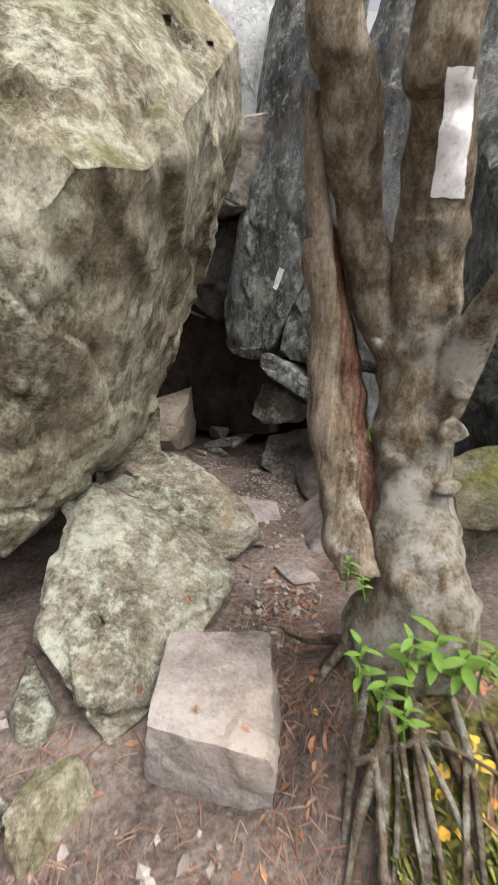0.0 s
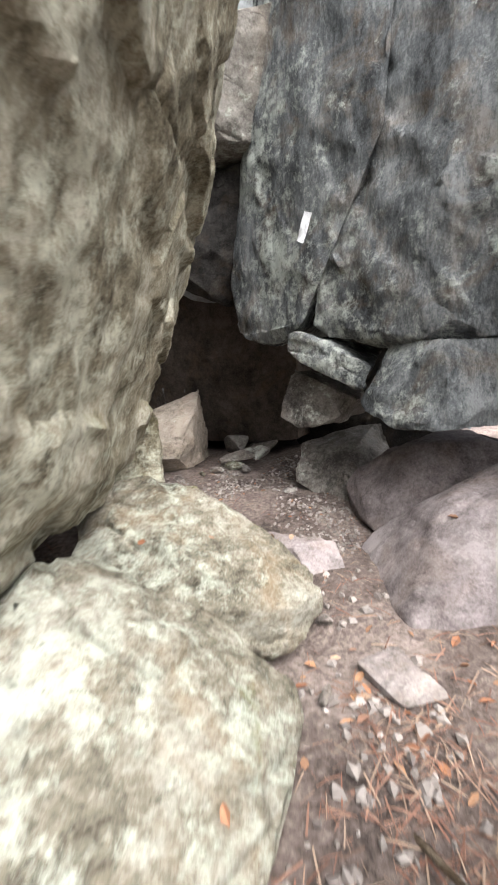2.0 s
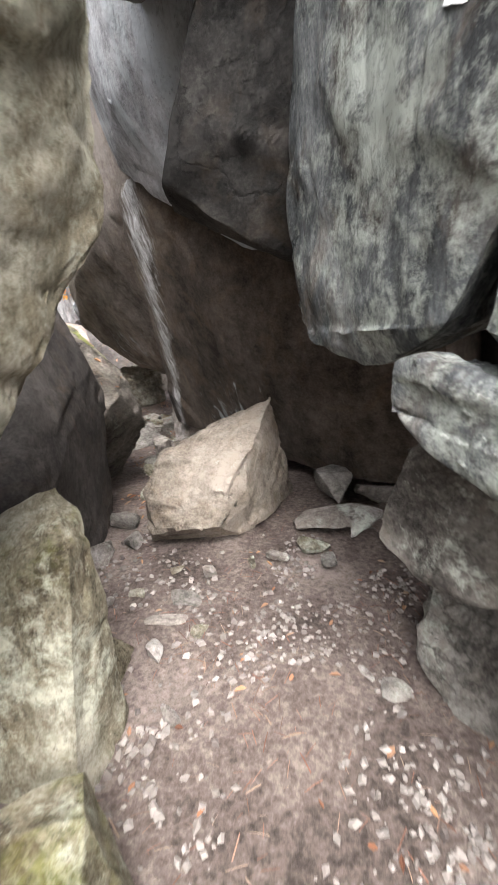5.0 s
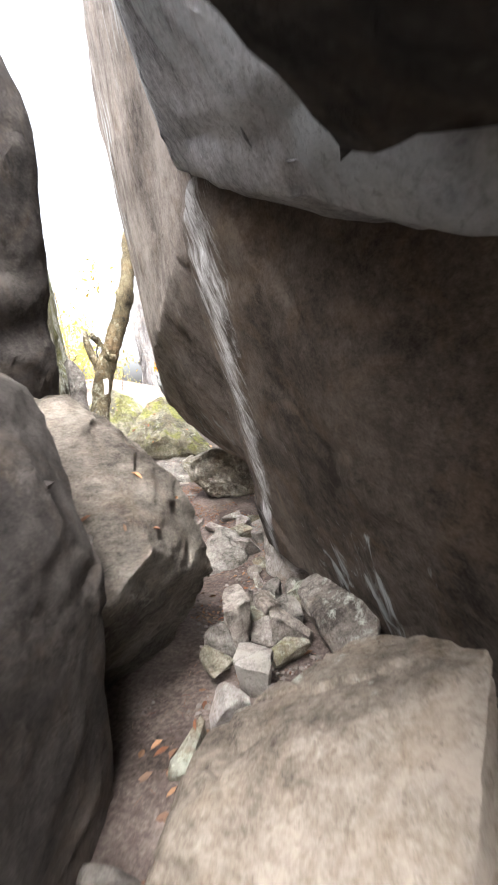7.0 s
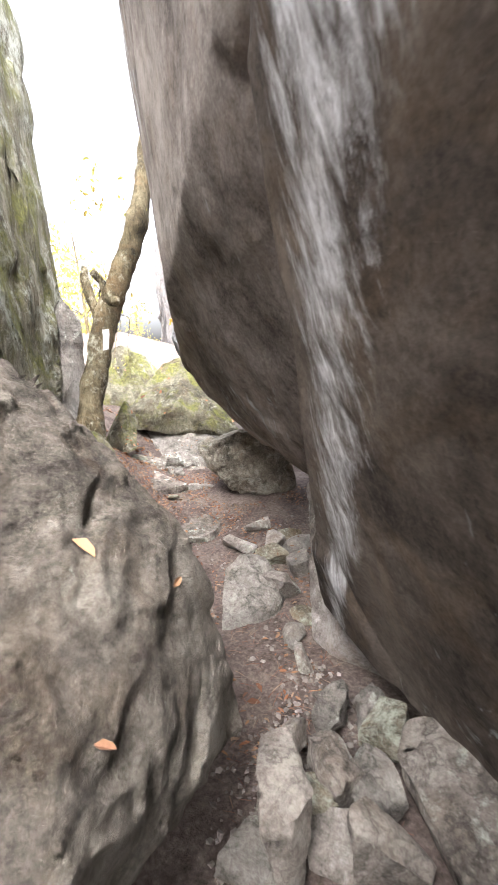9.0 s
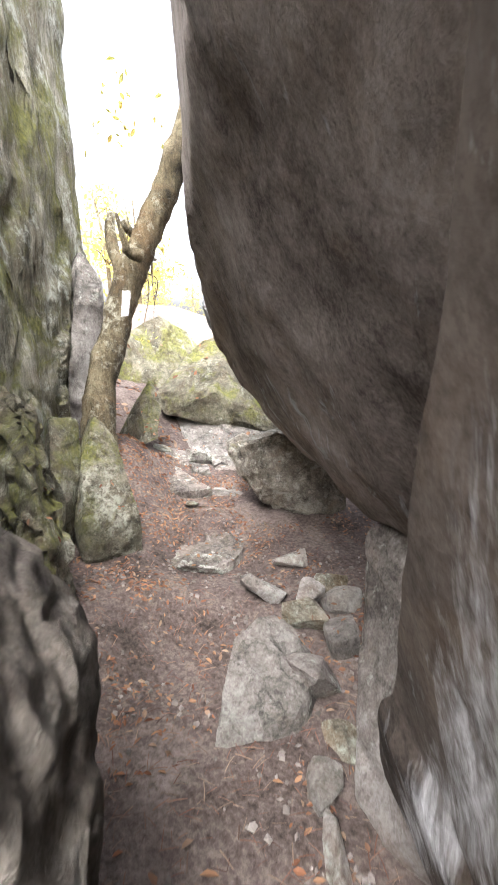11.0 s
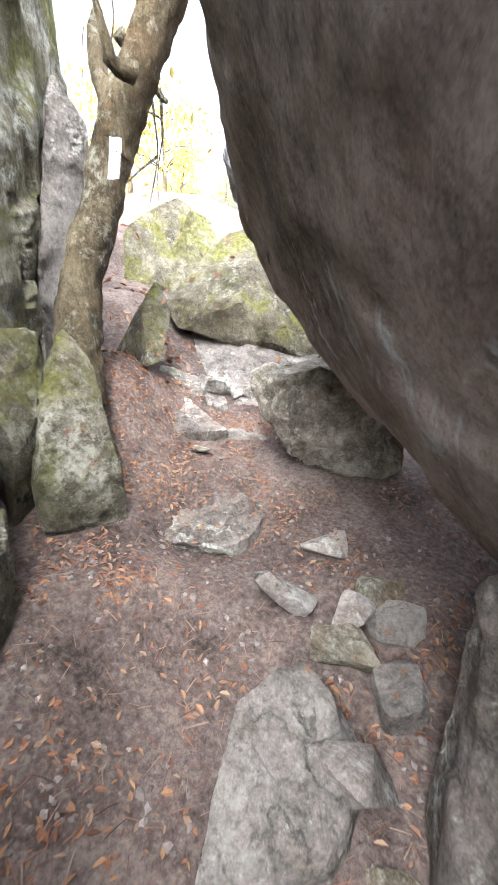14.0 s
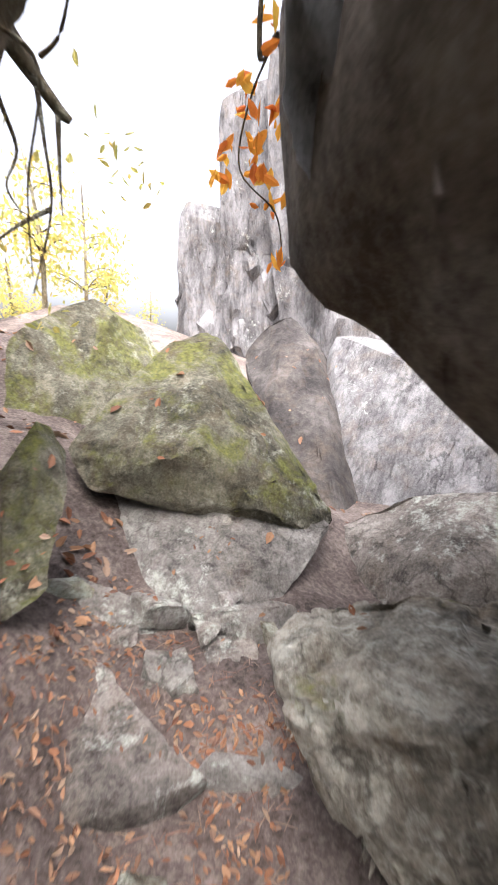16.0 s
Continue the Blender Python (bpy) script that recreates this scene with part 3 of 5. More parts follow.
rock("pale angular stones at the foot of the cave side", [(-1.02, 3.66, 0.75), (-0.95, 3.69, 0.68), (-0.88, 3.71, 0.55), (-0.93, 3.64, 0.47), (-1.01, 3.52, 0.55), (-1.01, 3.57, 0.72), (-1.2, 3.6, 0.4), (-0.9, 3.9, 0.4), (-0.8, 3.5, 0.4)], M_TAN, h=0.025, amp=0.01, seed=45, chip=0.15)
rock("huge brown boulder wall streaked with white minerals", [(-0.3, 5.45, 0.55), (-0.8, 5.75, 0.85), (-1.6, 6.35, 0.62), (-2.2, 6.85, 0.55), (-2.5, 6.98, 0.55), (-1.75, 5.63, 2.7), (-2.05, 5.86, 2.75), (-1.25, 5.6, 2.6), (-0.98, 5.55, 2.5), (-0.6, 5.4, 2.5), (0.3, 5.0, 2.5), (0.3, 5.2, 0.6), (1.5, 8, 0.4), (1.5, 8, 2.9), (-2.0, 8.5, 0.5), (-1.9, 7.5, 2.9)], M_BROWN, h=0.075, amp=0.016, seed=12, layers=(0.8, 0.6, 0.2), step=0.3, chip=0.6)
rock("overhanging roof boulder with white mineral drips", [(-1.8, 5.62, 2.72), (-1.25, 5.5, 2.48), (-0.95, 5.45, 2.28), (-0.6, 5.35, 2.08), (-1.4, 5.02, 2.86), (-0.87, 5.01, 2.2), (-0.58, 4.92, 1.95), (0.4, 4.5, 2.0), (0.6, 5.4, 2.0), (-2.1, 5.7, 3.6), (-2.3, 5.6, 4.6), (-0.6, 4.5, 2.75), (-0.6, 4.1, 4.6), (1.2, 4.4, 4.6), (1.2, 4.4, 2.2), (1.2, 8, 3.0), (1.2, 8, 4.6), (-2, 8, 4.6), (-1.9, 7.5, 3.0)], M_DRIP, h=0.06, amp=0.02, seed=46, layers=(0.3, 0.9, 0.3), step=0.25, chip=0.7)
rock("huge overhanging brown boulder beside the path", [(-2.0, 6.85, 1.25), (-2.93, 7.58, 1.04), (-3.56, 7.99, 1.1), (-4.2, 7.97, 1.5), (-4.65, 8.1, 1.8), (-1.85, 5.8, 2.75), (-3.8, 7.25, 2.35), (-4.5, 7.78, 3.0), (-4.72, 8.15, 2.5), (-2.3, 5.75, 5.2), (-4.7, 7.7, 5.2), (-4.9, 8.2, 5.2), (-3.3, 9.2, 1.6), (-3.0, 10.5, 1.8), (0, 10, 0.8), (-3.0, 10.5, 5.2), (0, 10, 5.2), (0, 7, 5.2), (-0.5, 7.5, 0.6)], M_BROWN_LIT, h=0.075, amp=0.016, seed=147, layers=(0.8, 0.6, 0.2), step=0.3, chip=0.6)
rock("grey-brown spur at the foot of the overhang", [(-2.94, 7.6, 1.02), (-2.93, 7.57, 0.77), (-2.66, 7.16, 0.4), (-2.55, 7, 0.1), (-2.8, 7.4, 0.1), (-2.1, 7.3, 1.3), (-1.9, 7, 0.2), (-2.3, 7.9, 0.2), (-2.4, 7.9, 1.2), (-2.25, 6.93, 0.6)], M_SPUR, h=0.03, amp=0.016, seed=101, chip=0.3)
rock("layered blue-grey flakes on the end of the overhang", [(-4.55, 7.93, 2.01), (-4.59, 8, 1.87), (-4.57, 8.04, 1.81), (-4.51, 8.03, 1.81), (-4.57, 8.11, 1.73), (-4.44, 7.96, 1.96), (-4.45, 7.9, 1.99), (-4.52, 7.89, 2.04), (-4.55, 8.3, 2.4), (-4.5, 8.2, 1.9), (-4.5, 8.2, 3.2)], M_FLAKE, h=0.02, amp=0.014, seed=48, layers=(0.9, 0.3, 0.1), step=0.05, chip=0.16)
# Added to stop daylight leaking in behind the slab; shade in its colour too.
rock("added back wall blocking daylight behind the low cave", [(0.3, 5.9, 0.4), (1.6, 4.6, 0.4), (0.3, 5.9, 2.6), (1.6, 4.6, 2.6), (2.4, 6.2, 0.4), (2.4, 6.2, 2.6), (0.8, 5.2, 0.4), (0.9, 5.2, 2.5)], M_SHADE, h=0.08, amp=0.03, seed=49)

# ---- far end ----
rock("large angular boulder with moss and lichen on top", [(-6.64, 9.53, 1.8), (-6.47, 9.84, 1.92), (-6.53, 8.69, 1.13), (-5.82, 9.11, 1.22), (-6.33, 8.71, 0.89), (-6.03, 9.02, 1), (-6.16, 10.09, 1.26), (-5.55, 9.35, 0.86), (-5.32, 9.77, 0.81), (-5.31, 9.72, 0.66), (-6.9, 10.3, 1.4), (-6.9, 9.2, 0.9), (-5.8, 10.2, 0.6)], M_MOSSY, h=0.035, amp=0.022, seed=13, layers=(-0.4, 0.3, 0.8), step=0.1, rough=0.025)
rock("broken grey foot of the mossy boulder", [(-6.55, 8.8, 0.81), (-6.2, 9.2, 0.93), (-5.67, 9.45, 0.84), (-5.34, 9.75, 0.77), (-5.29, 9.28, 0.54), (-5.42, 8.91, 0.54), (-5.54, 8.71, 0.55), (-6.2, 8.61, 0.6), (-6.6, 10.0, 0.4), (-6.8, 9.0, 0.4), (-5.6, 10.0, 0.4), (-5.3, 9.0, 0.35), (-5.6, 8.7, 0.4)], M_GREY, h=0.035, amp=0.025, seed=93)
rock("upright pointed boulder with a pale mossy crest", [(-5.92, 8.31, 1.44), (-5.85, 8.12, 1.23), (-5.74, 8.32, 1.16), (-5.89, 8.34, 1.29), (-5.56, 8.16, 0.85), (-5.54, 8, 0.82), (-6.3, 8.4, 0.6), (-6.1, 7.9, 0.7), (-6.1, 8.5, 1.2)], M_MOSSY, h=0.03, amp=0.012, seed=14)
rock("dark boulder behind with leaves on its ledge", [(-7.71, 8.85, 1.76), (-7.71, 9.48, 2.2), (-7.52, 9.64, 2.03), (-7.6, 10.08, 1.89), (-7.29, 8.63, 0.94), (-7.13, 9.01, 0.96), (-7.23, 9.56, 1.41), (-8.2, 10.2, 0.8), (-7.2, 10.8, 0.8), (-8.4, 9.2, 1.4)], M_MOSSY, h=0.05, amp=0.03, seed=50)
rock("pale rounded boulder under the overhang", [(-4.83, 8.37, 0.9), (-4.77, 8.67, 0.97), (-4.54, 8.82, 1.06), (-4.36, 8.82, 1.05), (-4.38, 8.42, 1.04), (-4.69, 8.27, 0.86), (-4.8, 8.44, 0.89), (-4.19, 8.45, 1.09), (-4.14, 8.27, 1.12), (-4.51, 8.31, 0.64), (-4.23, 8.28, 0.7), (-4.35, 8.33, 0.49), (-4.15, 8.36, 0.67), (-4.5, 8.62, 0.3), (-3.95, 8.75, 0.35), (-4.65, 8.75, 0.35), (-3.8, 8.9, 0.3), (-3.9, 8.9, 1.05)], M_PALE, h=0.024, amp=0.03, seed=15, soften=1, chip=0.24, rough=0.022)
rock("long flat stone lying along the path", [(-3.28, 7.39, 0.48), (-3.32, 7.12, 0.45), (-3.11, 6.83, 0.26), (-2.91, 7.11, 0.3), (-2.97, 7.29, 0.36), (-3.15, 7.38, 0.46), (-2.99, 7.45, 0.2), (-3.31, 7.21, 0.48), (-3.4, 7.3, 0.15), (-3.05, 6.75, 0.1), (-2.8, 7.1, 0.1)], M_GREY, h=0.025, amp=0.01, seed=16, chip=0.2, rough=0.02)
rock("smooth pale boulder at the foot of the wall", [(-1.91, 6.52, 0.58), (-1.62, 6.46, 0.7), (-1.89, 6.35, 0.55), (-1.69, 6.15, 0.55), (-1.58, 6.12, 0.6), (-1.3, 6.2, 0.72), (-1.2, 5.9, 0.5), (-1.9, 6.5, 0.3), (-1.2, 5.8, 0.3)], M_GREY2, h=0.03, amp=0.01, seed=51, soften=3)
rock("tall broken slab standing in the rubble", [(-2.25, 6.07, 0.63), (-2.21, 6.2, 0.63), (-2.12, 6.14, 0.61), (-2, 6.04, 0.66), (-2, 5.92, 0.64), (-2.07, 5.86, 0.63), (-2.24, 6.07, 0.22), (-2.12, 6.13, 0.22), (-2.01, 5.93, 0.22)], M_GREY2, h=0.022, amp=0.01, seed=102, chip=0.16)
rock("angular pale slab leaning in the rubble", [(-2.18, 6.27, 0.52), (-2.11, 6.35, 0.53), (-1.96, 6.31, 0.48), (-2, 6.17, 0.51), (-2.08, 6.18, 0.55), (-2.17, 6.27, 0.22), (-1.97, 6.3, 0.22), (-2.08, 6.19, 0.22)], M_GREY2, h=0.022, amp=0.01, seed=103, chip=0.16)
rock("long flat slab with a raised edge in the rubble", [(-1.95, 6.12, 0.54), (-1.92, 6.24, 0.5), (-1.86, 6.22, 0.48), (-1.73, 6.26, 0.41), (-1.7, 6.19, 0.4), (-1.81, 6.13, 0.52), (-1.91, 6.06, 0.54), (-1.94, 6.13, 0.22), (-1.86, 6.22, 0.22), (-1.71, 6.19, 0.22), (-1.9, 6.07, 0.22)], M_GREY2, h=0.022, amp=0.01, seed=104, chip=0.16)
rock("upright grey stone beside the path", [(-2.29, 6.47, 0.39), (-2.27, 6.67, 0.49), (-2.19, 6.66, 0.44), (-2.16, 6.51, 0.38), (-2.28, 6.48, 0.22), (-2.19, 6.65, 0.22)], M_GREY, h=0.022, amp=0.01, seed=105, chip=0.16)
rock("squat dark-sided stone beside the path", [(-2.16, 6.62, 0.45), (-2.1, 6.74, 0.46), (-2, 6.67, 0.38), (-2, 6.61, 0.37), (-2.1, 6.57, 0.42), (-2.15, 6.62, 0.22), (-2.01, 6.67, 0.22), (-2.1, 6.58, 0.22)], M_GREY, h=0.022, amp=0.01, seed=106, chip=0.16)
rock("flat ribbed bedrock showing through the path", [(-4.83, 7.99, 0.3), (-4.2, 8.05, 0.3), (-4.01, 7.82, 0.3), (-4.03, 7.6, 0.3), (-4.35, 7.32, 0.3), (-4.68, 7.67, 0.3), (-4.3, 7.5, 0.05), (-4, 7.8, 0.05), (-4.6, 7.9, 0.05)], M_GREY2, h=0.022, amp=0.012, seed=52, layers=(0.75, 0.65, 0.05), step=0.03, chip=0.1)
rock("large flat slab with a dark broken front", [(-5.7, 8.08, 0.54), (-5.57, 8.29, 0.58), (-5.28, 8.23, 0.54), (-4.94, 8.32, 0.46), (-5.02, 8.15, 0.45), (-5.13, 8.04, 0.47), (-5.21, 7.87, 0.42), (-5.0, 8.2, 0.25), (-5.2, 7.85, 0.22), (-5.6, 7.95, 0.3), (-5.6, 8.3, 0.3), (-4.95, 8.4, 0.3)], M_GREY2, h=0.025, amp=0.012, seed=53, chip=0.18)
rock("flat dark slab under the pointed boulder", [(-6.01, 8.45, 0.66), (-5.64, 8.59, 0.62), (-5.54, 8.6, 0.58), (-5.7, 8.44, 0.58), (-5.91, 8.36, 0.6), (-5.9, 8.5, 0.4), (-5.5, 8.6, 0.4), (-5.6, 8.3, 0.4)], M_GREY, h=0.025, amp=0.008, seed=68, chip=0.15)
rock("tilted grey slab in the path steps", [(-5.4, 8.44, 0.6), (-5.35, 8.51, 0.58), (-5.16, 8.51, 0.52), (-5.26, 8.42, 0.5), (-5.38, 8.4, 0.56), (-5.2, 8.5, 0.35), (-5.4, 8.5, 0.35), (-5.3, 8.35, 0.35)], M_GREY, h=0.022, amp=0.006, seed=69, chip=0.12)
rock("pinkish flat stone in the path steps", [(-5.37, 8.71, 0.53), (-5.2, 8.87, 0.51), (-5.06, 8.73, 0.48), (-5.12, 8.55, 0.46), (-5.0, 8.7, 0.35), (-5.3, 8.7, 0.35), (-5.1, 8.5, 0.32)], M_GREY2, h=0.022, amp=0.006, seed=90, chip=0.12)
rock("narrow upright stone beside the pale boulder", [(-4.99, 8.55, 0.44), (-4.92, 8.58, 0.46), (-4.79, 8.51, 0.42), (-4.77, 8.45, 0.3), (-4.81, 8.35, 0.3), (-4.9, 8.5, 0.25), (-4.8, 8.3, 0.2), (-4.75, 8.5, 0.25)], M_GREY, h=0.022, amp=0.006, seed=91, chip=0.12)
rock("low stones fringing the mossy boulder", [(-5.44, 8.68, 0.6), (-5.26, 8.99, 0.62), (-5.11, 9.1, 0.6), (-5.13, 8.97, 0.52), (-5.34, 8.76, 0.52), (-5.3, 8.9, 0.4), (-5.0, 9.0, 0.4), (-5.5, 8.75, 0.4)], M_GREY, h=0.022, amp=0.008, seed=92, chip=0.12)
rock("tall fissured cliff with mossy ledges", [(-6.3, 7.85, 0.5), (-4.9, 6.75, 0.4), (-4.85, 6.7, 1.3), (-5.5, 7.2, 1.9), (-6.3, 7.88, 2.8), (-6.4, 7.85, 5.4), (-5.4, 6.9, 5.4), (-4.6, 6.0, 5.4), (-3.7, 5.7, 1.0), (-4.2, 5.7, 3), (-10, 6, 0.5), (-10, 6, 5.4), (-5, 4, 5.4), (-5, 4, 0.5)], M_CLIFFMOSS, h=0.06, amp=0.045, seed=17, layers=(0.8, -0.5, 0.1), step=0.3, chip=0.5, name="cliff", category="cliff")
rock("square mossy block at the foot of the cliff", [(-4.55, 6.92, 0.74), (-4.7, 6.99, 0.97), (-4.9, 7.22, 1.3), (-4.81, 7.32, 1.14), (-4.43, 7.29, 0.67), (-4.46, 6.94, 0.7), (-5.2, 7.3, 1.2), (-5.0, 7.5, 0.4), (-4.4, 7.3, 0.2), (-4.5, 6.9, 0.2), (-5.2, 7.0, 0.4)], M_MOSSY, h=0.03, amp=0.012, seed=54)
rock("mossy stone stacked against the cliff", [(-4.7, 6.82, 1.01), (-4.88, 6.92, 1.3), (-4.92, 7.12, 1.26), (-4.71, 7.03, 0.98), (-4.56, 6.87, 0.85), (-5.2, 7.0, 1.25), (-5.0, 6.8, 0.4), (-4.6, 6.8, 0.3), (-4.8, 7.1, 0.4)], M_MOSSY, h=0.03, amp=0.014, seed=55)
rock("bright mossy rocks beside the path", [(-4.62, 6.68, 1.55), (-4.45, 6.75, 1.02), (-4.07, 6.71, 0.67), (-3.85, 6.52, 0.75), (-4.07, 6.55, 1.1), (-4.77, 6.8, 1.4), (-4.9, 6.5, 1.5), (-4.2, 6.75, 0.15), (-3.8, 6.55, 0.15), (-4.8, 6.2, 0.2)], M_MOSSY, h=0.03, amp=0.03, seed=56, chip=0.18)
rock("dark wedge of rock beside the leaning tree", [(-5.98, 7.66, 2.63), (-5.94, 7.86, 2.32), (-5.79, 7.44, 1.68), (-5.86, 7.8, 1.59), (-5.59, 7.33, 1.44), (-6.3, 8.0, 0.8), (-6.5, 7.6, 2.2), (-5.6, 7.3, 0.6)], M_GREY, h=0.04, amp=0.02, seed=57)
for seed, top, foot in ((60, (-13.6, 15.48, 5.98), (-14.27, 15.81, 2.35)), (61, (-12.35, 15.43, 8.08), (-12.77, 16.7, 1.8)), (62, (-11.05, 15.47, 9.4), (-11.38, 17.18, 0.93)), (63, (-9.5, 14.77, 10.4), (-9.95, 17.43, 0.14))):
    (a, b, c), (d, e, f) = top, foot
    rock("tall pale cliff pillar with vertical cracks", [(a, b, c), (a + 0.9, b + 0.6, c + 0.4), (a + 0.8, b + 4, c), (a - 0.1, b + 3.5, c - 0.3), (d, e, 0.0), (d + 1.9, e + 1.2, 0.0), (d + 2.2, e + 5, 0.0), (d, e + 4, 0.0), (a + 2.2, b + 1.6, c - 0.6)], M_CLIFF, h=0.045, amp=0.2, seed=seed, layers=(0.9, 0.4, 0.05), step=0.7, chip=0.9, name="cliff_pillar", category="cliff", group="far cliff pillars")
rock("pale grey boulder in the gully under the overhang", [(-6.81, 11.85, 1.38), (-6.76, 12.09, 2.12), (-5.94, 12.05, 1.7), (-4.78, 11.64, 0.8), (-5.97, 11.37, 0.29), (-6.52, 11.55, 0.66), (-3.5, 12, 0.3), (-6, 13, 0.3), (-5.5, 13, 2.0), (-6.0, 11, 0.2), (-3.8, 11.5, 1.2)], M_CLIFF, h=0.06, amp=0.03, seed=64)
rock("cracked pale boulder beyond the overhang", [(-5.6, 10.24, 0.53), (-5.05, 10.36, 0.92), (-4.77, 10.34, 0.99), (-4.78, 9.82, 0.72), (-5.31, 9.86, 0.35), (-4.49, 9.89, 0.77), (-4.59, 10.27, 1.07), (-4.0, 10.6, 1.0), (-4.0, 10.0, 0.3), (-5.3, 10.4, 0.3), (-4.9, 9.6, 0.3)], M_GREY2, h=0.04, amp=0.02, seed=65)
# Borrows the shade-darkened umber; open sky makes this rock too bright otherwise.
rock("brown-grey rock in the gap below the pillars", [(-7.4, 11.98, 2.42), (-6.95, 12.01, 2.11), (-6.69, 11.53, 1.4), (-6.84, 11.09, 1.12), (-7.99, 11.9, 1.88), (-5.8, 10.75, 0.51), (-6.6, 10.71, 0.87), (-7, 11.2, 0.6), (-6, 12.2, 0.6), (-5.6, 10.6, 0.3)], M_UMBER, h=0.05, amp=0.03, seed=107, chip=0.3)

# ---- plain materials for small things ----
def varied(name, colours, rough=0.8, source="Random Per Island", through_light=0.0):
    m, nt, b = shader(name, rough)
    if source == "Random Per Island":
        fac = nt.nodes.new("ShaderNodeNewGeometry").outputs[source]
    else:
        fac = nt.nodes.new("ShaderNodeObjectInfo").outputs["Random"]
    n = len(colours)
    col = ramp(nt, fac, [(i / max(1, n - 1), c) for i, c in enumerate(colours)])
    p, g = coords(nt)
    col = mix(nt, 0.5, col, mix(nt, noise_tex(nt, p, 60, 5, 0.7), (0.4, 0.4, 0.4), (1.3, 1.3, 1.3)), "MULTIPLY")
    nt.links.new(col, b.inputs["Base Color"])
    bump(nt, b, noise_tex(nt, p, 80, 4), 0.3, 0.004)
    if through_light:
        b.inputs["Transmission Weight"].default_value = 0.0
        t = nt.nodes.new("ShaderNodeBsdfTranslucent")
        nt.links.new(col, t.inputs["Color"])
        mx = nt.nodes.new("ShaderNodeMixShader")
        mx.inputs[0].default_value = through_light
        nt.links.new(b.outputs[0], mx.inputs[1])
        nt.links.new(t.outputs[0], mx.inputs[2])
        nt.links.new(mx.outputs[0], nt.nodes["Material Output"].inputs["Surface"])
    return m


M_FALLEN = varied("dry_fallen_leaves", [(0.14, 0.065, 0.04), (0.32, 0.15, 0.08), (0.24, 0.14, 0.09), (0.42, 0.24, 0.13), (0.18, 0.10, 0.07), (0.40, 0.29, 0.20)])
M_NEEDLES = varied("brown_twigs_and_bark_bits", [(0.13, 0.065, 0.045), (0.30, 0.18, 0.13), (0.20, 0.095, 0.065), (0.36, 0.27, 0.20), (0.09, 0.05, 0.04)])
M_GRAVEL = varied("grit_and_pebbles", [(0.13, 0.11, 0.10), (0.28, 0.25, 0.225), (0.20, 0.18, 0.165), (0.38, 0.345, 0.315)])
M_YELLOW = varied("yellow_fallen_leaves", [(0.70, 0.42, 0.05), (0.75, 0.55, 0.10), (0.65, 0.30, 0.04)], through_light=0.2)
M_LEAF = varied("fresh_green_leaves", [(0.08, 0.17, 0.035), (0.17, 0.30, 0.06), (0.30, 0.38, 0.08), (0.06, 0.13, 0.04)], rough=0.5, through_light=0.35)
M_MAPLE = varied("orange_maple_leaves", [(0.60, 0.14, 0.03), (0.75, 0.32, 0.04), (0.78, 0.50, 0.08)], through_light=0.5)
M_CROWN = varied("autumn_forest_leaves", [(0.36, 0.36, 0.10), (0.52, 0.48, 0.14), (0.58, 0.42, 0.12), (0.40, 0.46, 0.14)], through_light=0.5)
M_MOSS = varied("moss_tufts", [(0.06, 0.08, 0.015), (0.14, 0.16, 0.03), (0.22, 0.22, 0.05)])
M_TORN = rock_material("torn_red_brown_wood", (0.12, 0.045, 0.025), (0.33, 0.17, 0.11), (0.58, 0.42, 0.32), lichen_amount=0.0, rust=0.2, cracks=0.3, stretch=(6, 6, 0.4))
M_SHELL = rock_material("weathered_dead_wood", (0.16, 0.10, 0.06), (0.42, 0.34, 0.25), (0.62, 0.55, 0.45), lichen_amount=0.25, rust=0.3, cracks=0.3, stretch=(5, 5, 0.4))
M_PAINT, _nt, _b = shader("white_trail_paint", 0.6)
_p, _g = coords(_nt)
_nt.links.new(ramp(_nt, noise_tex(_nt, _p, 45, 6, 0.7), [(0.3, (0.45, 0.46, 0.47)), (0.5, (0.78, 0.80, 0.82))]), _b.inputs["Base Color"])
bump(_nt, _b, noise_tex(_nt, _p, 60, 5), 0.4, 0.006)


# ---- loose stones ----
def stone_mesh(seed, n=10, h=0.3):
    rng = random.Random(seed)
    pts = []
    for _ in range(n):
        v = Vector((rng.uniform(-1, 1), rng.uniform(-1, 1), rng.uniform(-0.7, 0.7)))
        pts.append(v.normalized() * rng.uniform(0.75, 1.0))
    bm = hull_mesh(pts, h, 0.06, seed, (0.2, 0.3, 1), 0.5, 0, 0.9, plain=True)
    for e in bm.edges:
        e.smooth = len(e.link_faces) < 2 or e.calc_face_angle(0.0) < 0.5
    me = bpy.data.meshes.new("stone")
    bm.to_mesh(me)
    bm.free()
    me.materials.append((M_GREY, M_GREY2, M_SPUR, M_GREEN)[seed % 4])
    me.polygons.foreach_set("use_smooth", [True] * len(me.polygons))
    return me


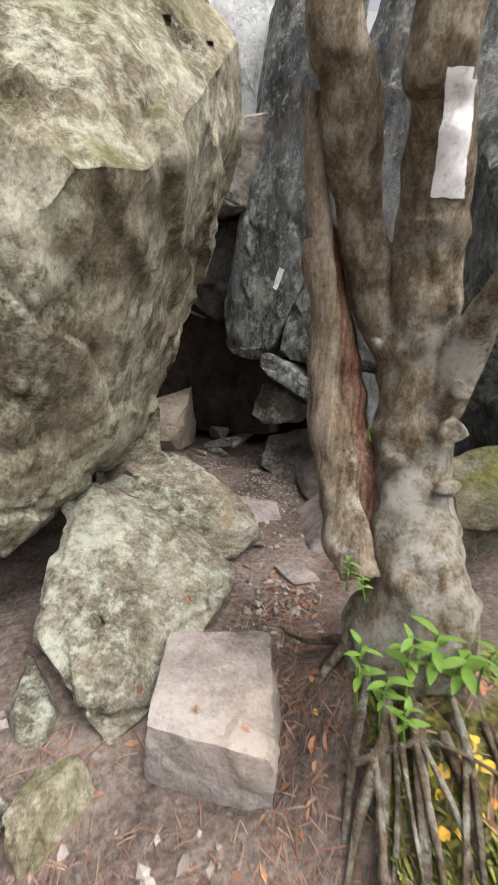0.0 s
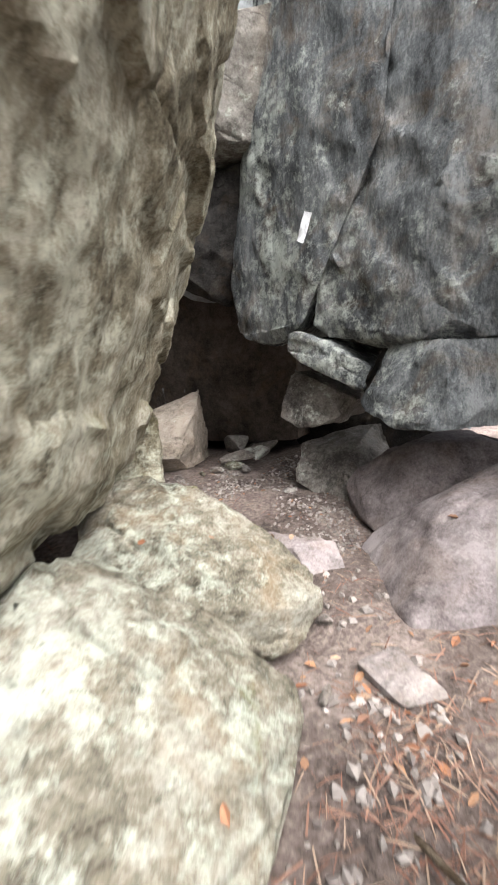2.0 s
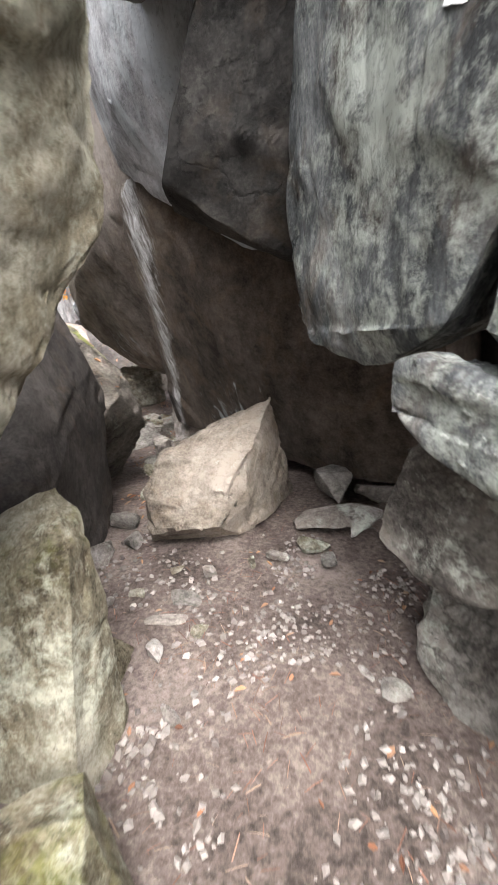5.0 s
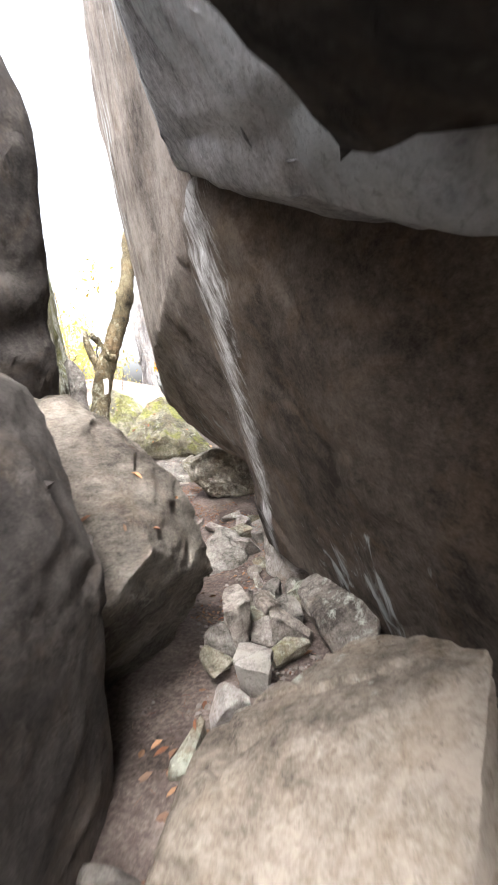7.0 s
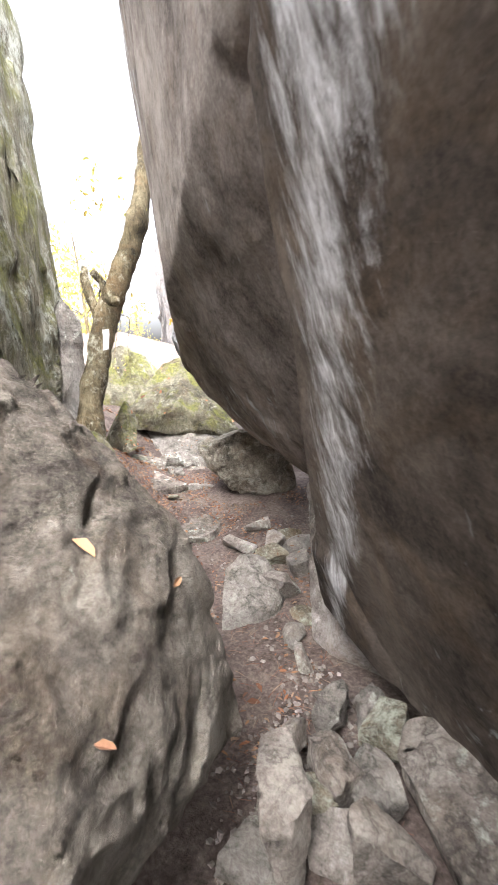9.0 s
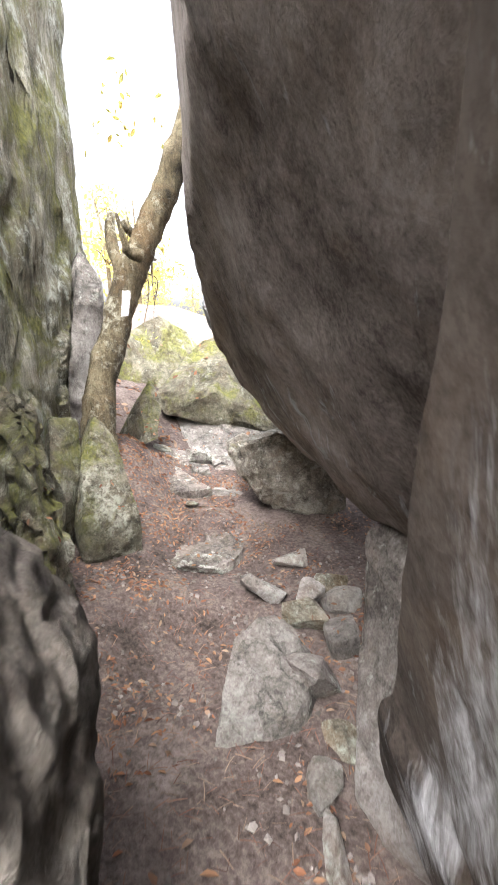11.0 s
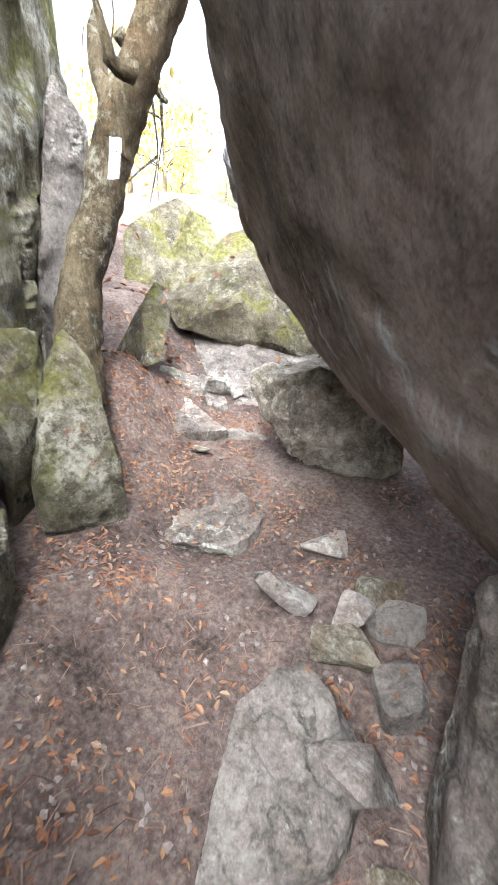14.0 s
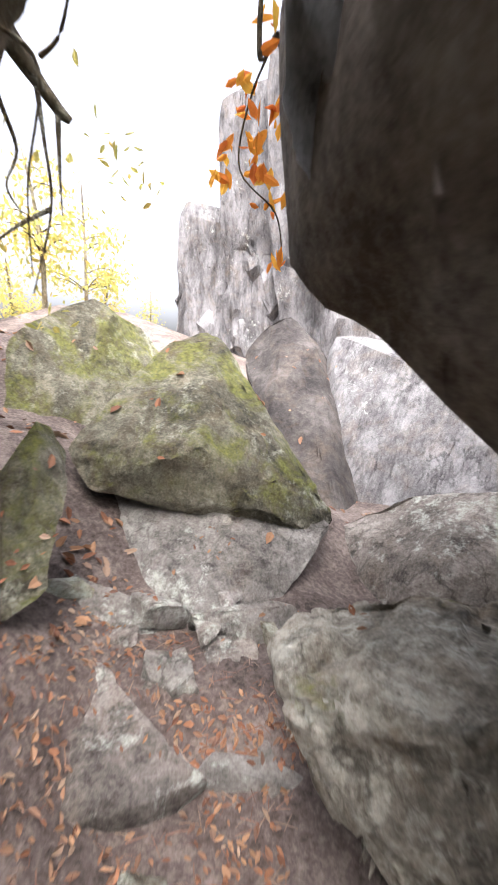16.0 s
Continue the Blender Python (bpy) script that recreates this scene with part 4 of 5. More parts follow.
STONES = [stone_mesh(70 + i) for i in range(7)]
SET = [  # x, y, rests at, length, width, height
    (-2.27, 6.28, 0.36, 0.13, 0.10, 0.15), (-2.1, 6.1, 0.38, 0.12, 0.15, 0.14), (-2.13, 5.93, 0.36, 0.10, 0.16, 0.13), (-2.26, 6.64, 0.32, 0.10, 0.08, 0.09), (-2.12, 6.66, 0.36, 0.08, 0.07, 0.08), (-2.0, 6.55, 0.38, 0.13, 0.11, 0.14),
    (-1.93, 6.32, 0.38, 0.13, 0.10, 0.13), (-1.97, 6.13, 0.36, 0.12, 0.10, 0.12), (-1.74, 6.02, 0.36, 0.14, 0.11, 0.12), (-1.8, 5.75, 0.4, 0.13, 0.16, 0.15), (-1.55, 5.6, 0.42, 0.14, 0.12, 0.14), (-1.75, 5.45, 0.42, 0.11, 0.14, 0.12), (-2.05, 5.75, 0.4, 0.09, 0.12, 0.12),
    (-1.62, 4.75, 0.45, 0.12, 0.10, 0.12), (-1.5, 4.35, 0.45, 0.10, 0.09, 0.10), (-1.75, 5.2, 0.45, 0.1, 0.13, 0.14), (-1.4, 4.55, 0.45, 0.08, 0.08, 0.07),
    (-0.32, 4.95, 0.5, 0.24, 0.16, 0.10), (-0.12, 4.86, 0.52, 0.16, 0.10, 0.08), (-0.36, 4.70, 0.47, 0.11, 0.08, 0.07), (-0.24, 4.58, 0.46, 0.08, 0.06, 0.06), (-0.5, 4.55, 0.46, 0.08, 0.06, 0.06), (-0.62, 4.5, 0.46, 0.06, 0.05, 0.05), (-0.35, 5.35, 0.5, 0.2, 0.16, 0.16), (-0.05, 5.3, 0.5, 0.2, 0.15, 0.14),
    (-3.36, 7.72, 0.27, 0.1, 0.08, 0.10), (-3.36, 8.0, 0.26, 0.14, 0.10, 0.10), (-3.22, 7.92, 0.24, 0.12, 0.10, 0.10), (-3.62, 7.64, 0.24, 0.12, 0.09, 0.09), (-3.25, 7.6, 0.24, 0.13, 0.10, 0.14), (-3.05, 7.64, 0.22, 0.12, 0.09, 0.1), (-3.73, 8.05, 0.26, 0.11, 0.10, 0.10), (-2.95, 7.3, 0.22, 0.14, 0.1, 0.1), (-2.75, 7.2, 0.22, 0.12, 0.1, 0.08), (-2.7, 7.0, 0.22, 0.1, 0.1, 0.08), (-2.55, 6.85, 0.24, 0.1, 0.07, 0.08),
    (-5.85, 8.4, 0.58, 0.14, 0.12, 0.12), (-5.57, 8.62, 0.52, 0.16, 0.10, 0.12), (-5.6, 8.42, 0.5, 0.12, 0.09, 0.09), (-5.38, 8.75, 0.48, 0.12, 0.08, 0.08), (-5.06, 8.78, 0.42, 0.13, 0.16, 0.08), (-4.86, 8.48, 0.32, 0.08, 0.2, 0.13), (-5.4, 8.92, 0.5, 0.12, 0.09, 0.09), (-5.2, 8.98, 0.5, 0.13, 0.09, 0.08), (-5.28, 8.5, 0.46, 0.13, 0.08, 0.09), (-5.35, 8.35, 0.45, 0.09, 0.06, 0.08), (-5.02, 8.95, 0.46, 0.08, 0.06, 0.05),
    (-0.62, 0.72, 0.16, 0.10, 0.08, 0.07), (-0.42, 0.72, 0.14, 0.11, 0.09, 0.06), (-0.3, 0.68, 0.12, 0.10, 0.07, 0.05), (-0.72, 1.0, 0.2, 0.12, 0.1, 0.09), (-0.14, 0.85, 0.13, 0.06, 0.05, 0.04), (0.05, 2.1, 0.33, 0.05, 0.03, 0.03), (0.1, 2.45, 0.36, 0.05, 0.04, 0.03), (-0.2, 0.9, 0.14, 0.05, 0.04, 0.04), (-0.28, 1.32, 0.36, 0.035, 0.025, 0.02),
    (-1.2, 4.02, 0.45, 0.08, 0.06, 0.04), (-1.08, 4.12, 0.45, 0.09, 0.06, 0.04), (-0.83, 4.15, 0.45, 0.11, 0.06, 0.03), (-0.86, 4.02, 0.45, 0.11, 0.07, 0.03), (-0.8, 3.83, 0.45, 0.07, 0.06, 0.04), (-0.68, 4.0, 0.45, 0.06, 0.05, 0.03), (0.1, 3.9, 0.44, 0.08, 0.06, 0.06), (0.0, 3.95, 0.44, 0.05, 0.04, 0.03), (-0.15, 3.88, 0.44, 0.04, 0.04, 0.03), (-0.95, 3.66, 0.46, 0.09, 0.08, 0.06), (-1.08, 3.62, 0.46, 0.09, 0.07, 0.08), (-0.8, 4.35, 0.46, 0.06, 0.05, 0.04), (-1.0, 4.35, 0.46, 0.06, 0.04, 0.03), (-1.15, 3.85, 0.45, 0.07, 0.06, 0.04), (-0.6, 3.62, 0.44, 0.05, 0.04, 0.03),
    (-4.0, 7.3, 0.2, 0.08, 0.05, 0.03), (-3.9, 7.1, 0.2, 0.07, 0.05, 0.03), (-4.35, 7.35, 0.22, 0.08, 0.05, 0.03), (-4.75, 8.15, 0.33, 0.08, 0.06, 0.03), (-4.9, 8.05, 0.34, 0.06, 0.05, 0.03)]
rng = random.Random(5)
for i, (x, y, z, a, b, c) in enumerate(SET):
    ob = new("stone", STONES[i % 7])
    z += 0.05 if x < -2.9 and 7.2 < y < 8.1 else 0.0
    ob.matrix_world = pose(x, y, z + 0.35 * c, rng.uniform(-16, 16), rng.uniform(-16, 16), rng.uniform(0, 360))
    grow = 1.7 if x < -2.9 and 7.2 < y < 8.1 else 1.3 if max(a, b) > 0.09 else 1.1
    ob.scale = (a * grow, b * grow, c * grow)
    size = max(a, b)
    tagged(ob, "angular grey stone lying in the passage rubble" if size > 0.09 else "small pale stone pressed into the soil", "stone", group="loose stones on the path")


# ---- litter, laid on whatever lies below ----
bpy.context.view_layer.update()
DEPS = bpy.context.evaluated_depsgraph_get()


def lay(x, y, rise=0.75, bare=0.0):
    z = ground_height(x, y)
    hit, place, normal, _, ob, _ = scene.ray_cast(DEPS, Vector((x, y, z + rise)), Vector((0, 0, -1)), distance=rise + 0.3)
    if not hit or normal.z < 0.35 or (ob.name != "ground" and rng.random() < bare):
        return None, None
    return place, normal


def leaf_shape(length, width, curl):
    return [(-length, 0, 0), (-0.3 * length, width, curl), (0.5 * length, 0.7 * width, curl), (length, 0, 0.5 * curl), (0.5 * length, -0.7 * width, curl), (-0.3 * length, -width, curl), (0, 0, 0)], [(0, 6, 1), (1, 6, 2), (2, 6, 3), (3, 6, 4), (4, 6, 5), (5, 6, 0)]


def chip_shape(length, width, curl):
    return [(-length, -width, 0), (-length, width, 0), (0, width, curl), (0, -width, curl), (length, width * 0.6, 0), (length, -width * 0.6, 0)], [(0, 3, 2, 1), (3, 5, 4, 2)]


def pebble_shape(length, width, curl):
    j = [rng.uniform(0.7, 1.2) for _ in range(9)]
    w = width
    return [(-length * j[0], 0, 0), (0, -w * j[1], 0), (length * j[2], 0, 0), (0, w * j[3], 0), (-0.5 * length * j[4], -0.4 * w, curl * j[5]), (0.5 * length * j[6], -0.4 * w, curl), (0.3 * length, 0.5 * w * j[7], curl * j[8])], [(0, 1, 4), (1, 5, 4), (1, 2, 5), (2, 6, 5), (2, 3, 6), (3, 0, 4), (3, 4, 6), (4, 5, 6)]


def scatter(name, label, category, material, zones, shape, flatness, bare=1.0):
    verts, faces = [], []
    for n, x0, x1, y0, y1, (s0, s1), clump, rise in zones:
        done = tries = 0
        while done < n and tries < 6 * n:
            tries += 1
            x, y = rng.uniform(x0, x1), rng.uniform(y0, y1)
            if clump and noise.noise(Vector((x * 2.2, y * 2.2, 3.0 + clump))) < rng.uniform(-0.25, 0.35):
                continue
            place, normal = lay(x, y, rise, bare)
            if place is None:
                continue
            size = rng.uniform(s0, s1)
            vs, fs = shape(size, size * rng.uniform(0.3, 0.55), size * rng.uniform(0.05, 0.5))
            m = Matrix.Translation(place + 0.004 * normal) @ normal.to_track_quat("Z", "Y").to_matrix().to_4x4() @ pose(0, 0, 0, rng.uniform(-flatness, flatness), rng.uniform(-flatness, flatness), rng.uniform(0, 360))
            k = len(verts)
            verts += [m @ Vector(v) for v in vs]
            faces += [tuple(k + i for i in f) for f in fs]
            done += 1
    me = bpy.data.meshes.new(name)
    me.from_pydata(verts, [], faces)
    me.materials.append(material)
    tagged(new(name, me), label, category, kind="stuff")


scatter("leaf_litter", "dry orange-brown leaves strewn over the path", "leaf litter", M_FALLEN,
        [(2600, -5.8, -2.3, 6.2, 9.2, (0.008, 0.022), 1, 0.6), (2000, -5.9, -4.0, 7.0, 9.2, (0.008, 0.022), 13, 0.4), (2200, -12.0, -5.5, 7.2, 13.0, (0.02, 0.05), 2, 1.3), (60, -3.0, -1.6, 5.0, 6.6, (0.02, 0.035), 0, 1.0), (160, -0.6, 1.1, 0.4, 3.2, (0.014, 0.03), 3, 0.7), (70, -1.8, 0.5, 3.2, 5.4, (0.012, 0.026), 0, 0.4)], leaf_shape, 22, 0.86)
scatter("fallen_leaf", "single curled red-brown leaf on the broad boulder", "fallen leaf", M_FALLEN, [(1, -2.37, -2.33, 5.6, 5.66, (0.034, 0.036), 0, 1.4), (1, -2.12, -2.06, 5.42, 5.5, (0.02, 0.022), 0, 1.4)], leaf_shape, 20, 0.0)
scatter("twig_litter", "brown bark shreds and twigs on the soil", "twigs", M_NEEDLES,
        [(1500, -0.8, 0.9, 0.3, 3.2, (0.01, 0.05), 4, 0.35), (900, 0.1, 0.42, 0.5, 2.2, (0.01, 0.045), 0, 0.35), (500, -0.6, 0.2, 0.4, 0.95, (0.008, 0.035), 0, 0.3), (900, -1.8, 0.5, 3.0, 5.2, (0.008, 0.035), 5, 0.3), (3000, -5.5, -2.3, 6.2, 8.8, (0.01, 0.04), 0, 0.3), (300, -2.5, -1.4, 5.2, 6.6, (0.01, 0.03), 0, 0.4)], lambda a, b, c: chip_shape(a, b * 0.12, c * 0.4), 14)
scatter("gravel", "pale grit and pebbles on the cave floor", "gravel", M_GRAVEL,
        [(1100, -0.5, 0.45, 3.0, 5.2, (0.004, 0.02), 7, 0.25), (420, -1.5, -0.3, 3.3, 4.8, (0.005, 0.024), 8, 0.25), (600, -2.6, -1.4, 5.3, 6.9, (0.005, 0.02), 9, 0.3), (500, -4.8, -2.4, 6.3, 8.4, (0.006, 0.022), 10, 0.25), (350, -0.9, 0.4, 0.4, 2.8, (0.008, 0.03), 11, 0.3)], lambda a, b, c: pebble_shape(a, a * 0.75, a * 0.6), 12)
scatter("yellow_leaves", "bright yellow leaves fallen by the tree", "fallen leaves", M_YELLOW, [(80, 0.48, 0.95, 0.5, 0.95, (0.012, 0.024), 0, 0.4), (14, 0.2, 0.8, 0.8, 1.9, (0.01, 0.018), 0, 0.4)], lambda a, b, c: leaf_shape(a, a * 0.7, c), 30)
scatter("moss_tufts", "moss and fine grass on the bank under the tree", "moss", M_MOSS, [(5200, 0.38, 1.2, 0.35, 1.3, (0.008, 0.03), 12, 0.3)], lambda a, b, c: chip_shape(a, a * 0.16, c), 75)


# ---- trees ----
def limb(path, radii, seed, lumps=0.12, sides=20, h=0.03, arc=1.0, begin=0.0, wall=0.0):
    """A stem through its points; arc below 1 leaves a torn, open shell with a wall."""
    bm = bmesh.new()
    pts = [Vector(p) for p in path]
    n = max(6, int(sum((b - a).length for a, b in zip(pts, pts[1:])) / h))
    rings = []
    for i in range(n + 1):
        s = i / n * (len(pts) - 1)
        k = min(int(s), len(pts) - 2)
        f = s - k
        p0, p1, p2, p3 = pts[max(k - 1, 0)], pts[k], pts[k + 1], pts[min(k + 2, len(pts) - 1)]
        c = 0.5 * ((2 * p1) + (p2 - p0) * f + (2 * p0 - 5 * p1 + 4 * p2 - p3) * f * f + (3 * p1 - p0 - 3 * p2 + p3) * f ** 3)
        r = radii[k] * (1 - f) + radii[k + 1] * f
        d = (p2 - p1).normalized()
        u = (Vector((1, 0, 0)) - d * d.x).normalized() if abs(d.x) < 0.9 else d.orthogonal().normalized()
        w = d.cross(u)
        ring = []
        count = sides if arc == 1.0 else sides + 1
        spots = [(begin + 2 * math.pi * arc * j / sides, 1.0) for j in range(count)]
        if arc < 1.0:
            spots += [(a, 1.0 - wall) for a, _ in spots[::-1]]
        for a, g in spots:
            q = c + g * r * (math.cos(a) * u + math.sin(a) * w)
            q += (q - c) * lumps * (2.0 * noise.fractal(q * 4.0 + Vector((seed, 0, 0)), 0.8, 2.0, 3) + 0.5 * noise.noise(q * 22.0))
            ring.append(bm.verts.new(q))
        rings.append(ring)
    m = len(rings[0])
    for a, b in zip(rings, rings[1:]):
        for j in range(m):
            bm.faces.new((a[j], a[(j + 1) % m], b[(j + 1) % m], b[j]))
    bm.faces.new(rings[0][::-1])
    bm.faces.new(rings[-1])
    bmesh.ops.recalc_face_normals(bm, faces=bm.faces)
    return bm


def painted(parent, corners, material, label):
    """A brushed patch of paint that follows the surface of parent between four corners."""
    bpy.context.view_layer.update()
    a, b, c, d = (Vector(p) for p in corners)
    way = (b - a).cross(d - a).normalized()
    rows = []
    bm = bmesh.new()
    for j in range(25):
        row = []
        for i in range(9):
            u, v = i / 8, j / 24
            p = (a * (1 - u) + b * u) * (1 - v) + (d * (1 - u) + c * u) * v
            if i in (0, 8) or j in (0, 24):
                p += 0.004 * noise.noise_vector(p * 60)
            spot = None
            for sign in (1, -1):
                ok, place, normal, _ = parent.ray_cast(p - 0.35 * sign * way, sign * way, distance=0.7)
                if ok and (spot is None or (place - p).length < (spot[0] - p).length):
                    spot = (place, normal)
            row.append(bm.verts.new(spot[0] + 0.003 * spot[1]) if spot else None)
        rows.append(row)
    for r0, r1 in zip(rows, rows[1:]):
        for i in range(8):
            quad = (r0[i], r0[i + 1], r1[i + 1], r1[i])
            if all(quad):
                bm.faces.new(quad)
    return part("blaze", bm, material, parent, label)


tree = tagged(new("tree"), "old twin-stemmed tree with a split hollow stem", "tree")
trunk = part("trunk", limb([(0.6, 1.35, 0.45), (0.55, 1.16, 0.77), (0.55, 1.28, 1.06), (0.54, 1.33, 1.38), (0.51, 1.32, 1.65), (0.48, 1.23, 1.91), (0.45, 1.13, 2.1), (0.41, 1.05, 2.27), (0.62, 1.05, 3.2), (0.75, 1.0, 4.2)], [0.22, 0.165, 0.13, 0.115, 0.105, 0.085, 0.08, 0.08, 0.08, 0.08], 3, lumps=0.13, sides=40, h=0.018), M_BARK, tree)
part("stem", limb([(0.47, 1.36, 1.52), (0.37, 1.35, 1.75), (0.28, 1.28, 1.99), (0.22, 1.2, 2.19), (0.17, 1.14, 2.33), (0.15, 1.15, 3.0), (0.0, 1.2, 4.0)], [0.055, 0.075, 0.072, 0.07, 0.07, 0.065, 0.055], 5, lumps=0.13, sides=30, h=0.02), M_BARK, tree)
part("hollow_shell", limb([(0.38, 1.21, 0.85), (0.33, 1.31, 1.07), (0.28, 1.38, 1.4), (0.23, 1.36, 1.72), (0.2, 1.33, 1.87)], [0.1, 0.09, 0.075, 0.065, 0.05], 8, lumps=0.2, sides=22, h=0.02, arc=0.55, begin=1.6, wall=0.28), M_SHELL, tree, "pale weathered shell of the dead stem")
part("torn_wood", limb([(0.42, 1.29, 0.89), (0.38, 1.38, 1.17), (0.32, 1.42, 1.49), (0.26, 1.39, 1.76), (0.23, 1.36, 1.91)], [0.06, 0.065, 0.055, 0.04, 0.018], 9, lumps=0.25, sides=22, h=0.018), M_TORN, tree, "torn red-brown heartwood")
part("dead_branch", limb([(0.23, 1.35, 1.71), (0.19, 1.32, 1.9), (0.16, 1.27, 2.07), (0.15, 1.23, 2.19)], [0.03, 0.036, 0.034, 0.02], 10, lumps=0.14, sides=16, h=0.02), M_SHELL, tree, "grey bare dead branch")
part("branch", limb([(0.59, 1.29, 1.38), (0.62, 1.21, 1.57), (0.63, 1.12, 1.68), (0.66, 1.02, 1.79), (0.76, 0.96, 1.92)], [0.07, 0.06, 0.05, 0.05, 0.045], 11, lumps=0.12, sides=18), M_BARK, tree)
for spot, r in (((0.58, 1.17, 1.33), 0.05), ((0.6, 1.18, 1.44), 0.035), ((0.55, 1.21, 1.67), 0.025), ((0.58, 1.15, 1.16), 0.045), ((0.38, 1.26, 1.56), 0.03), ((0.45, 1.23, 1.23), 0.045)):
    bm = bmesh.new()
    bmesh.ops.create_icosphere(bm, subdivisions=3, radius=0.75 * r, matrix=Matrix.Translation(spot))
    for v in bm.verts:
        v.co += 0.5 * r * noise.noise_vector(v.co * 14) + 0.15 * r * noise.noise_vector(v.co * 50)
    part("burl", bm, M_BARK, tree)
ROOTS = [[(0.44, 1.05, 0.6), (0.36, 0.8, 0.44), (0.3, 0.62, 0.26), (0.24, 0.42, 0.12)], [(0.4, 0.95, 0.55), (0.3, 0.82, 0.38), (0.24, 0.65, 0.2), (0.22, 0.4, 0.1)], [(0.5, 1.0, 0.6), (0.44, 0.75, 0.46), (0.36, 0.55, 0.26), (0.34, 0.35, 0.16)], [(0.42, 1.15, 0.62), (0.32, 0.95, 0.48), (0.26, 0.75, 0.24), (0.2, 0.5, 0.1)], [(0.45, 1.1, 0.62), (0.38, 0.9, 0.5), (0.33, 0.7, 0.33), (0.3, 0.4, 0.16)], [(0.5, 1.1, 0.64), (0.46, 0.88, 0.55), (0.42, 0.68, 0.4), (0.42, 0.4, 0.2)],
         [(0.6, 1.1, 0.66), (0.58, 0.85, 0.56), (0.52, 0.62, 0.4), (0.5, 0.4, 0.24)], [(0.36, 1.25, 0.6), (0.22, 1.22, 0.36), (0.18, 1.05, 0.24), (0.2, 0.8, 0.16)], [(0.4, 1.35, 0.55), (0.28, 1.5, 0.42), (0.2, 1.7, 0.33), (0.1, 1.9, 0.3)],
         [(0.7, 1.2, 0.66), (0.85, 1.0, 0.64), (0.95, 0.8, 0.6), (1.0, 0.5, 0.45)], [(0.25, 1.0, 0.34), (0.34, 0.92, 0.5), (0.5, 0.9, 0.58), (0.65, 0.8, 0.58)]]
hair = random.Random(31)
for _ in range(13):
    x, y = hair.uniform(0.34, 0.72), hair.uniform(0.86, 1.02)
    dx = hair.uniform(-0.2, 0.1)
    w = [hair.uniform(-0.035, 0.035) for _ in range(3)]
    ROOTS.append([(x, y, 0.58), (x + 0.3 * dx + w[0], y - 0.16, 0.45 + 0.25 * (x - 0.4)), (x + 0.7 * dx + w[1], y - 0.34, 0.27 + 0.3 * (x - 0.4)), (x + dx + w[2], y - 0.55, 0.1 + 0.3 * (x - 0.4))])
for i, path in enumerate(ROOTS):
    path = [(x, y, z - 0.02) for x, y, z in path]
    part("root", limb(path, [k * (1.0 if i < 11 else 0.45 + 0.06 * (i % 7)) for k in (0.016, 0.011, 0.008, 0.005)], 20 + i, lumps=0.22, sides=10, h=0.02), M_ROOT, tree)
painted(trunk, [(0.4, 1.02, 2.13), (0.45, 1, 2.12), (0.5, 1.1, 1.9), (0.43, 1.12, 1.91)], M_PAINT, "white painted trail mark on bark")
painted(hanging, [(0.17, 3.53, 2.24), (0.22, 3.51, 2.22), (0.18, 3.57, 2.07), (0.13, 3.59, 2.09)], M_PAINT, "white painted trail mark on stone")

leaner = tagged(new("tree"), "leaning mossy tree with a white painted mark", "tree")
M_BARK2 = rock_material("mossy_bark", (0.06, 0.05, 0.03), (0.17, 0.14, 0.08), (0.32, 0.28, 0.18), lichen=(0.5, 0.5, 0.4), lichen_amount=0.3, grain=1.5, rust=0.4, cracks=0.3, stretch=(2.5, 2.5, 0.8))
bole = part("trunk", limb([(-5.12, 7.33, 0.78), (-5.26, 7.42, 1.07), (-5.41, 7.53, 1.42), (-5.48, 7.68, 1.79), (-5.5, 7.8, 2.11), (-5.46, 7.96, 2.48), (-5.43, 8.12, 2.85), (-5.38, 8.31, 3.31), (-5.6, 8.75, 4.29)], [0.16, 0.13, 0.12, 0.12, 0.125, 0.12, 0.115, 0.11, 0.09], 7, sides=28, h=0.025), M_BARK2, leaner)
painted(bole, [(-5.38, 7.75, 2.18), (-5.36, 7.81, 2.18), (-5.42, 7.8, 2), (-5.44, 7.74, 2)], M_PAINT, "white painted trail mark on bark")
part("stub", limb([(-5.61, 7.86, 2.34), (-5.7, 7.85, 2.54), (-5.83, 7.89, 2.72), (-5.92, 7.96, 2.89)], [0.06, 0.055, 0.05, 0.035], 39, sides=14, h=0.02), M_BARK2, leaner, "short broken fork of the trunk")
